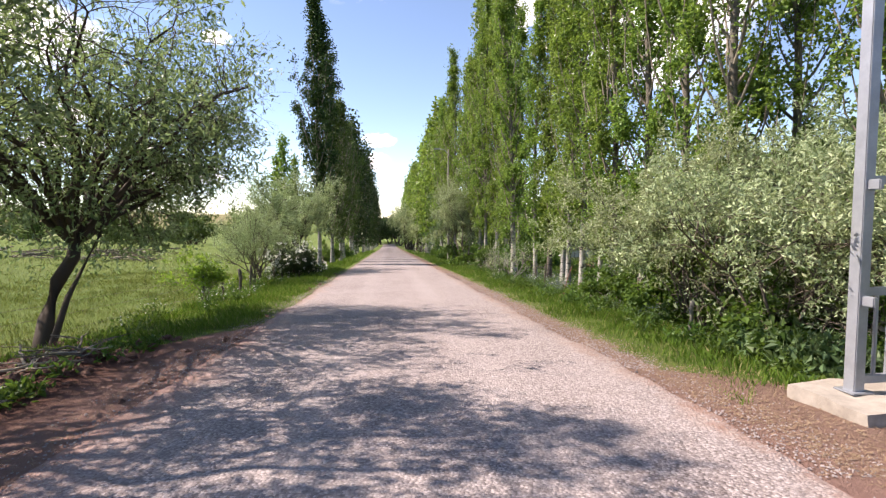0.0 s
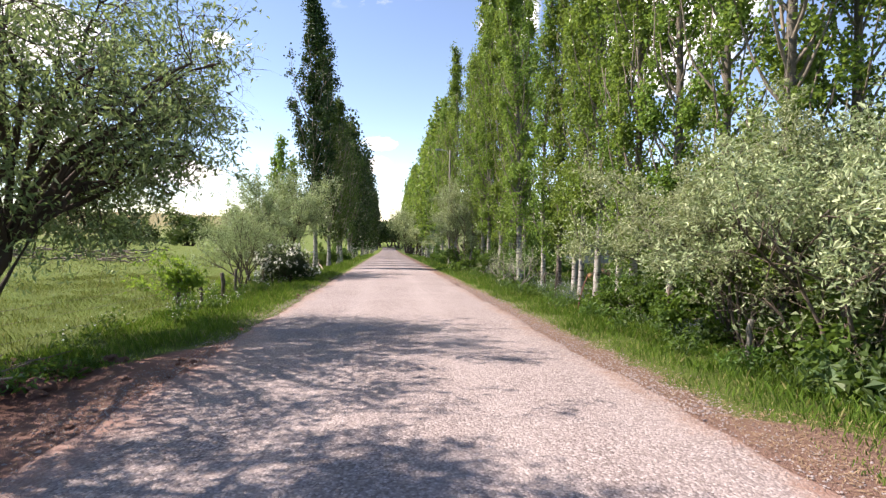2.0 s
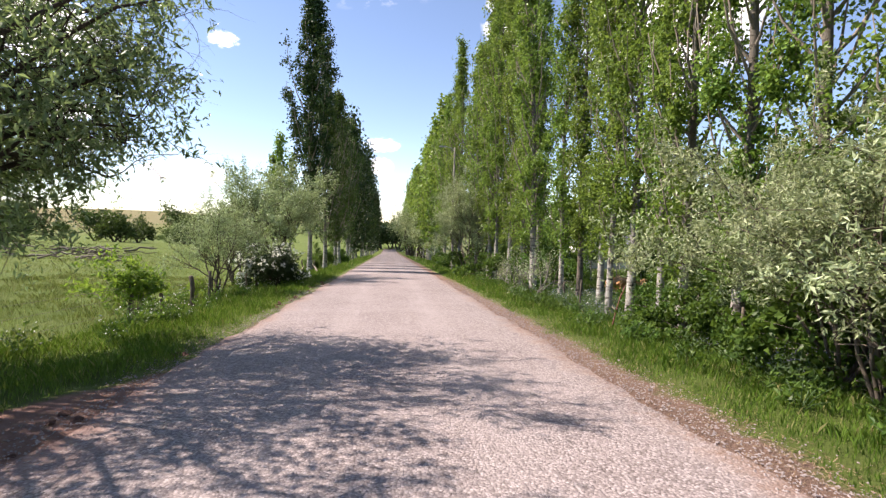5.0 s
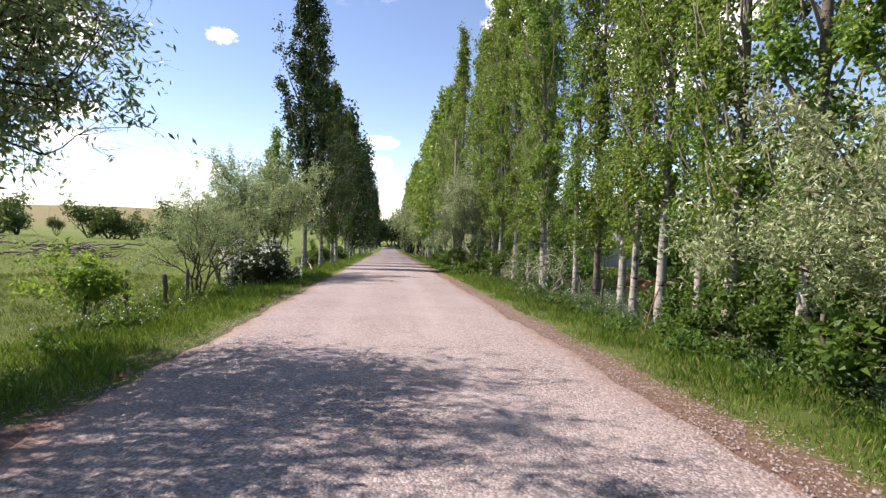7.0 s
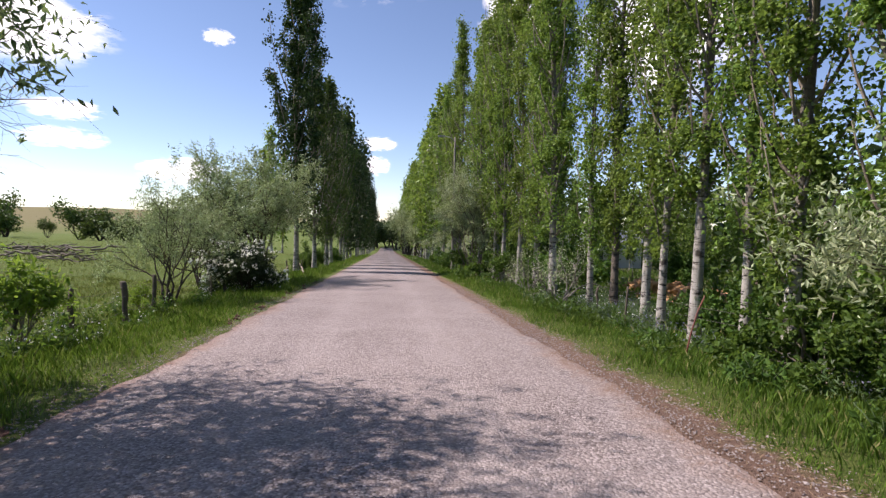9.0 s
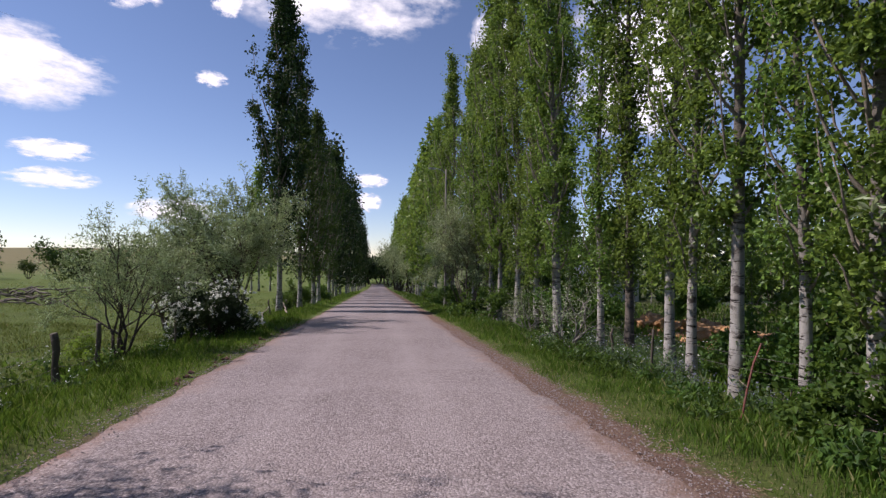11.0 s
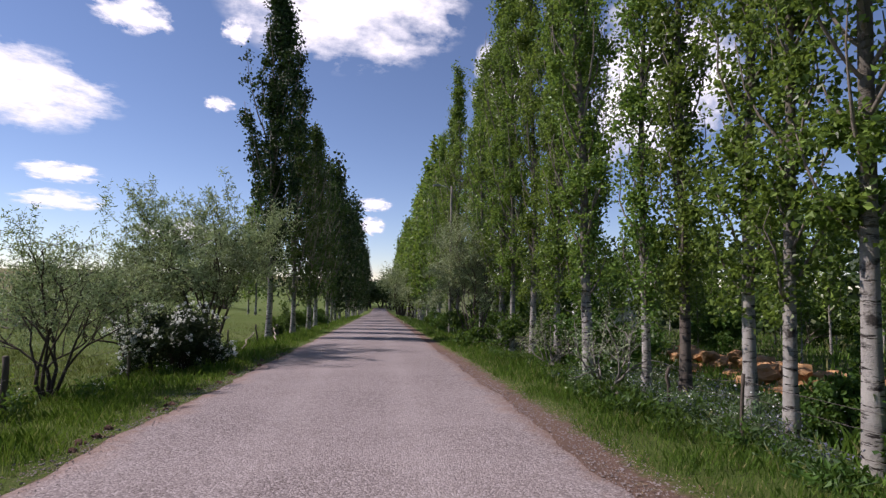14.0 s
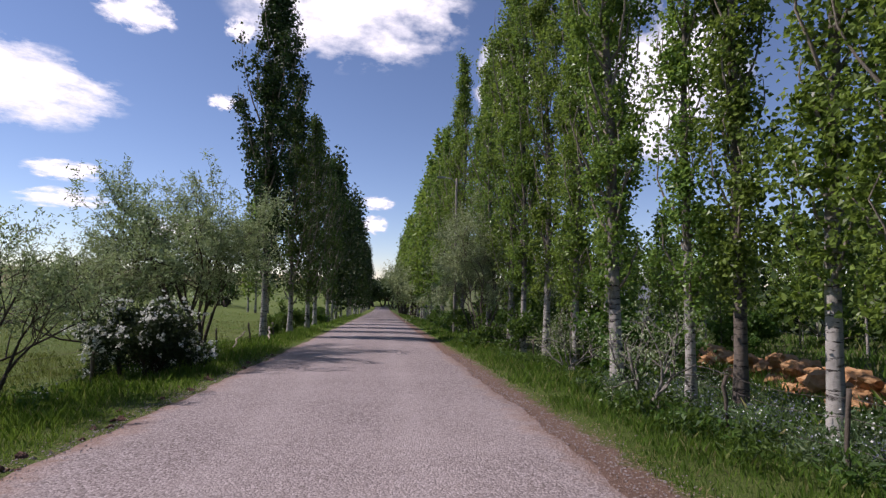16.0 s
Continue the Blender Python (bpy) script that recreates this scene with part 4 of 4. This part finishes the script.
part_of("shaft", post_mesh(240, 0.72, 0.036), M_STAKE, stake)
stake.matrix_basis = on_ground(5.05, 8.0, 30, 1, (2, -2), 0)
red = root("red_stick", "leaning stick with flaking red paint", "stick")
rs = Tubes()
rs.add([(0, 0, -0.1), (0.09, 0, 0.35), (0.19, 0.01, 0.7), (0.3, 0, 0.98)], [0.016, 0.015, 0.014, 0.011], 7)
part_of("shaft", rs.mesh("shaft"), M_RED, red)
rs = Tubes()
rs.add([(0.11, 0, 0.4), (0.0, 0.03, 0.5)], [0.012, 0.006], 5)
part_of("twig", rs.mesh("twig"), M_DEAD, red)
red.matrix_basis = on_ground(5.2, 14.8, 0, 1, sink=0)

# ---- gate frame beside the start of the walk ----
gate = root("steel_gate", "open galvanised steel gate frame on a concrete footing", "gate")
gz = float(H(4.5, 4.4))
gate.matrix_basis = pose(4.5, 4.42, gz + 0.16, 0, 0, 3)
part("post", box_bm((0.12, 0.12, 4.6), (0, 0, 2.3), 0.008), M_GALV, gate)
part("base_plate", box_bm((0.24, 0.22, 0.015), (0, 0, 0.009), 0.003), M_GALV, gate)
for z in (0.98, 2.05):
    part("rail", box_bm((1.9, 0.06, 0.08), (1.01, 0, z), 0.006), M_GALV, gate)
part("rail", box_bm((1.9, 0.06, 0.08), (1.01, 0, 0.12), 0.006), M_GALV, gate)
for i in range(12):
    part("bar", box_bm((0.03, 0.03, 0.78), (0.21 + i * 0.15, 0, 0.55), 0.004), M_GALV, gate)
part("end_post", box_bm((0.1, 0.1, 2.6), (2.01, 0, 1.3), 0.008), M_GALV, gate)
for z in (0.9, 2.0):
    part("hinge", box_bm((0.05, 0.16, 0.1), (-0.005, -0.1, z), 0.01), M_GALV, gate)


def rough_block(size, seed, amount, cuts=4):
    bm = bmesh.new()
    bmesh.ops.create_cube(bm, size=1)
    bmesh.ops.subdivide_edges(bm, edges=bm.edges[:], cuts=cuts, use_grid_fill=True)
    bmesh.ops.scale(bm, vec=size, verts=bm.verts)
    for v in bm.verts:
        v.co += noise.noise_vector(v.co * 3.1 + Vector((seed, 0, 0))) * amount
    return bm


slab = part("concrete_footing", rough_block((2.5, 0.85, 0.26), 3.0, 0.035, 9), M_CONCRETE)
slab.matrix_basis = pose(5.32, 4.35, gz + 0.03, 0, 0, 3)
tagged(slab, "crumbling pale concrete footing under the gate post", "footing")

# ---- rock heap behind the poplars ----
rocks = []
for i in range(5):
    bm = bmesh.new()
    bmesh.ops.create_icosphere(bm, subdivisions=2, radius=0.55)
    for v in bm.verts:
        v.co += v.co.normalized() * (noise.noise(v.co * 1.9 + Vector((i * 7.3, 0, 0))) * 0.4)
        v.co.z *= 0.62
        v.co += noise.noise_vector(v.co * 4.3 + Vector((i * 3.1, 1, 0))) * 0.09
    me = bpy.data.meshes.new("boulder")
    bm.to_mesh(me)
    bm.free()
    me.materials.append(M_ROCK)
    rocks.append(me)
for i in range(170):
    f = r3.uniform(0, 1)
    x, y = 9.7 + 2.2 * f + r3.normal() * 0.45, 19.0 + 10.0 * f ** 1.2 + r3.normal() * 0.6
    s = r3.uniform(0.2, 0.58)
    ob = new("boulder", rocks[i % 5])
    ob.matrix_basis = pose(x, y, float(H(x, y)) + s * 0.16 + (r3.uniform(0.2, 0.4) if i % 3 == 0 else 0.0), r3.uniform(-25, 25), r3.uniform(-25, 25), r3.uniform(0, 360)) @ Matrix.Diagonal((s * r3.uniform(0.9, 1.5), s, s, 1))
    tagged(ob, "ochre-orange broken boulder in the heap behind the poplars", "rock", "boulders of the heap")

# ---- turned earth, fallen wood ----
M_LOG = bark_material("grey_log", (0.2, 0.17, 0.135), (0.07, 0.055, 0.045))
clods = []
for i in range(4):
    bm = bmesh.new()
    bmesh.ops.create_icosphere(bm, subdivisions=2, radius=0.5)
    for v in bm.verts:
        v.co += v.co.normalized() * (noise.noise(v.co * 2.6 + Vector((i * 5.7, 2, 0))) * 0.4)
        v.co.z *= 0.6
    me = bpy.data.meshes.new("earth_clod")
    bm.to_mesh(me)
    bm.free()
    me.materials.append(M_CLOD)
    clods.append(me)
for i in range(250):
    x, y = -4.7 + r3.normal() * 0.5, 3.5 + 5.8 * r3.uniform(0, 1)
    if i > 210:
        x, y = -2.75 + r3.normal() * 0.12, r3.uniform(5, 30)
    s = r3.uniform(0.07, 0.32) if i <= 210 else r3.uniform(0.05, 0.13)
    ob = new("earth_clod", clods[i % 4])
    ob.matrix_basis = pose(x, y, float(H(x, y)) + s * 0.1, r3.uniform(0, 40), 0, r3.uniform(0, 360)) @ Matrix.Scale(s, 4)
    tagged(ob, "clod of dark red earth at the road edge", "earth", "earth clods")


def stick(label, a, b, r, mat, group, wood="fallen_branch"):
    """A crooked dry branch with a side twig, lying from a to b."""
    a, b = np.array(a, float), np.array(b, float)
    base = root(wood, label, "branch" if wood == "fallen_branch" else "log", group)
    base.matrix_basis = Matrix.Translation(Vector(a))
    d = b - a
    t = np.linspace(0, 1, 7)
    pts = t[:, None] * d + r3.normal(size=(7, 3)) * r * 1.2 * np.sin(np.pi * t)[:, None]
    tb = Tubes()
    tb.add(pts, np.linspace(r, r * 0.55, 7), 7)
    part_of("stem", tb.mesh("stem"), mat, base)
    tb = Tubes()
    q = pts[4]
    tb.add([q, q + d * 0.15 + r3.normal(size=3) * 0.1 * np.linalg.norm(d) * [1, 1, 0.4]], [r * 0.5, r * 0.2], 5)
    part_of("side_twig", tb.mesh("side_twig"), mat, base)


def lying(x0, y0, x1, y1, lift0=0.05, lift1=0.05):
    return (x0, y0, float(H(x0, y0)) + lift0), (x1, y1, float(H(x1, y1)) + lift1)


for i in range(58):
    x, y = -4.75 + r3.normal() * 0.45, r3.uniform(4.2, 9.4)
    a, l = r3.uniform(0, 6.28), r3.uniform(0.4, 1.1)
    stick("dry broken branch on the turned earth", *lying(x, y, x + l * math.cos(a), y + l * math.sin(a), 0.06, r3.uniform(0.06, 0.3)), r3.uniform(0.009, 0.022), M_DEAD if i % 3 == 0 else M_LOG, "branches on the earth bank")
stick("long fallen pole lying beside the fence", *lying(-4.2, 36.2, -5.3, 41.5, 0.08, 0.55), 0.05, M_DEAD, "", "fallen_pole")
stick("short pole leaning at the fence", *lying(-5.0, 33.2, -4.7, 34.2, 0.05, 0.7), 0.04, M_DEAD, "", "fallen_pole")
for cx, cy, n in ((-20.5, 40.5, 36), (-23.8, 37.5, 24)):
    for i in range(n):
        x, y = cx + r3.normal() * 1.5, cy + r3.normal() * 1.2
        a, l = r3.normal() * 0.5, r3.uniform(0.8, 2.2)
        lift = r3.uniform(0.08, 0.75)
        stick("weathered grey log in the heap on the meadow", *lying(x, y, x + l * math.cos(a), y + l * math.sin(a), lift, lift + r3.uniform(-0.05, 0.25)), r3.uniform(0.03, 0.085), M_LOG, "meadow log heap", "meadow_log")

# ---- street lamp ----
lamp = root("street_lamp", "grey street lamp with short arm among the poplars", "street lamp")
lamp.matrix_basis = on_ground(5.3, 45.0, 0, 1, sink=0)
tb = Tubes()
tb.add([(0, 0, -0.1), (0, 0, 3), (0, 0, 6.5), (0, 0, 10.0)], [0.11, 0.1, 0.085, 0.07], 10)
part_of("pole", tb.mesh("pole"), M_STAKE, lamp)
tb = Tubes()
tb.add([(0, 0, 9.6), (-0.3, 0, 9.95), (-0.8, 0, 10.05)], [0.03, 0.03, 0.025], 6)
part_of("arm", tb.mesh("arm"), M_GALV, lamp)
part("lamp_head", box_bm((0.55, 0.22, 0.12), (-1.0, 0, 10.03), 0.04), M_GALV, lamp)

# ---- white building behind the plantation ----
house = root("white_house", "small white rendered house behind the plantation", "house")
house.matrix_basis = on_ground(24.5, 62.0, 8, 1, sink=0.05)
part("wall", box_bm((6.5, 5.0, 3.0), (0, 0, 1.5)), M_WHITE, house)
bm = bmesh.new()
rv = [bm.verts.new(p) for p in ((-3.6, -2.9, 3.0), (3.6, -2.9, 3.0), (3.6, 2.9, 3.0), (-3.6, 2.9, 3.0), (-3.6, 0, 4.3), (3.6, 0, 4.3))]
for f in ((0, 1, 5, 4), (2, 3, 4, 5), (0, 4, 3), (1, 2, 5), (3, 2, 1, 0)):
    bm.faces.new([rv[i] for i in f])
part("roof", bm, M_GALV, house)
for x in (-1.9, 1.8):
    wnd = part("window", box_bm((1.0, 0.06, 1.1), (x, -2.52, 1.6), 0.01), M_WHITE, house)
    part("pane", box_bm((0.86, 0.02, 0.96), (x, -2.56, 1.6)), M_DARKGLASS, wnd)

# ---- loose gravel and dry litter ----
def pebbles(name, label, seed, boxes, mat):
    rng = np.random.default_rng(seed)
    oct_v = np.array([(1, 0, 0), (0, 1, 0), (-1, 0, 0), (0, -1, 0), (0, 0, 0.7), (0, 0, -0.7)], float)
    oct_f = np.array([(0, 1, 4), (1, 2, 4), (2, 3, 4), (3, 0, 4), (1, 0, 5), (2, 1, 5), (3, 2, 5), (0, 3, 5)])
    vs, n_all = [], 0
    for n, xc, xs, y0, y1, s in boxes:
        x, y = xc + rng.normal(size=n) * xs, y0 + (y1 - y0) * rng.uniform(0, 1, n) ** 1.3
        sz = s * rng.uniform(0.5, 1.6, n)
        v = oct_v[None] * (1 + 0.35 * rng.normal(size=(n, 6, 1))) * sz[:, None, None]
        a = rng.uniform(0, 6.28, n)
        c, q = np.cos(a)[:, None], np.sin(a)[:, None]
        v = np.stack([v[..., 0] * c - v[..., 1] * q, v[..., 0] * q + v[..., 1] * c, v[..., 2]], -1)
        z = np.where((x > -2.6) & (x < 3.05), H(0 * x, y) + 0.03 - 0.02 * (np.abs(x - 0.2) / 2.8) ** 2, H(x, y))
        vs.append((v + np.stack([x, y, z + sz * 0.25], 1)[:, None]).reshape(-1, 3))
        n_all += n
    f = (oct_f[None] + 6 * np.arange(n_all)[:, None, None]).reshape(-1, 3)
    return tagged(part_of(name, mesh_of(name, np.concatenate(vs), f), mat), label, "gravel", kind="stuff")


pebbles("loose_gravel", "loose pale stone chips scattered along the road edges", 301,
        [(2600, 3.05, 0.2, 3, 26, 0.009), (1900, -2.55, 0.25, 3, 26, 0.009), (2600, 0.3, 1.5, 2.5, 20, 0.008), (2600, 3.35, 0.2, 3, 20, 0.007), (3200, 3.15, 0.22, 6, 30, 0.0095), (2400, -2.6, 0.22, 6, 30, 0.0095), (110, 3.3, 0.2, 3, 26, 0.014), (110, -2.7, 0.2, 3, 26, 0.014)], M_CHIP)
rng = np.random.default_rng(311)
n = 11000
lx, ly = np.where(rng.uniform(0, 1, n) < 0.75, 3.4 + rng.normal(size=n) * 0.22, -2.75 + rng.normal(size=n) * 0.18), 3 + 29 * rng.uniform(0, 1, n) ** 1.3
lx[:2600], ly[:2600] = rng.uniform(3.1, 4.6, 2600), rng.uniform(2.6, 6.0, 2600)
a = rng.uniform(0, 6.28, n)
ln = rng.uniform(0.015, 0.07, n)
d = np.stack([np.cos(a), np.sin(a), rng.normal(size=n) * 0.15], 1) * ln[:, None]
s = np.stack([-np.sin(a), np.cos(a), 0 * a], 1) * 0.0028
p = np.stack([lx, ly, H(lx, ly) + 0.012], 1)
v = np.stack([p - s, p + s, p + d + s, p + d - s], 1).reshape(-1, 3)
M_STRAW = leaf_material("dry_straw", (0.2, 0.12, 0.07), (0.42, 0.32, 0.19), (0.2, 0.16, 0.08), 0.8, 0.1)
tagged(part_of("dry_litter", mesh_of("dry_litter", v, np.arange(4 * n).reshape(-1, 4)), M_STRAW), "dry brown grass litter on the shoulders", "litter", kind="stuff")


# ---- clouds ----
def cloud_material():
    m = bpy.data.materials.new("cloud")
    m.use_nodes = True
    nt = m.node_tree
    nt.nodes.remove(nt.nodes["Principled BSDF"])
    co = coords(nt)
    ln_ = node(nt, "ShaderNodeVectorMath", operation="LENGTH")
    nt.links.new(co, ln_.inputs[0])
    info = node(nt, "ShaderNodeObjectInfo").outputs["Random"]
    add = node(nt, "ShaderNodeVectorMath", operation="ADD")
    comb = node(nt, "ShaderNodeCombineXYZ")
    nt.links.new(calc(nt, "MULTIPLY", info, 60.0), comb.inputs["X"])
    nt.links.new(calc(nt, "MULTIPLY", info, 23.0), comb.inputs["Z"])
    nt.links.new(co, add.inputs[0])
    nt.links.new(comb.outputs[0], add.inputs[1])
    n1 = noise_tex(nt, add.outputs[0], 2.1, 9, 0.62)
    body = calc(nt, "ADD", calc(nt, "SUBTRACT", 0.92, ln_.outputs["Value"]), calc(nt, "MULTIPLY_ADD", n1, 2.2, -1.1))
    alpha = calc(nt, "MULTIPLY", calc(nt, "ADD", body, 0.05), 1.9, clamp=True)
    rim = calc(nt, "MULTIPLY", calc(nt, "SUBTRACT", 1.0, ln_.outputs["Value"]), 6.0, clamp=True)
    alpha = calc(nt, "MULTIPLY", alpha, rim)
    em = node(nt, "ShaderNodeEmission", {"Strength": 1.3})
    nt.links.new(mix(nt, noise_tex(nt, add.outputs[0], 3.0, 5), (0.7, 0.73, 0.78), (1.0, 1.0, 1.0)), em.inputs["Color"])
    tr = node(nt, "ShaderNodeBsdfTransparent")
    sh = node(nt, "ShaderNodeMixShader")
    nt.links.new(alpha, sh.inputs["Fac"])
    nt.links.new(tr.outputs[0], sh.inputs[1])
    nt.links.new(em.outputs[0], sh.inputs[2])
    nt.links.new(sh.outputs[0], nt.nodes["Material Output"].inputs["Surface"])
    return m


M_CLOUD = cloud_material()
CLOUDS = [(-4.5, 28.9, 13.0, 7.4), (-36.0, 16.0, 10.5, 4.2), (-17.4, 17.4, 1.7, 0.9), (-30.2, 9.2, 3.4, 1.1), (-30.3, 6.7, 3.8, 1.1), (-1.0, 8.3, 2.2, 0.9), (-1.3, 5.9, 1.8, 1.2),
          (13.0, 21.5, 3.4, 5.0), (29.0, 20.0, 9.0, 9.0), (-25.4, 24.0, 3.6, 1.9), (-20.5, 4.4, 4.5, 1.6), (-16.0, 24.4, 1.6, 1.4)]
for i, (az, el, wa, ha) in enumerate(CLOUDS):
    r = 2600
    c = Vector((math.sin(radians(az)) * math.cos(radians(el)), math.cos(radians(az)) * math.cos(radians(el)), math.sin(radians(el)))) * r
    bm = bmesh.new()
    bmesh.ops.create_grid(bm, x_segments=8, y_segments=8, size=1)
    ob = part("cloud", bm, M_CLOUD)
    ob.matrix_basis = look(c, (0, 10, 0)) @ Matrix.Diagonal((r * math.tan(radians(wa)), r * math.tan(radians(ha)), 1, 1))
    tagged(ob, "white fair-weather cloud in the blue sky", "cloud", "clouds", "structure")
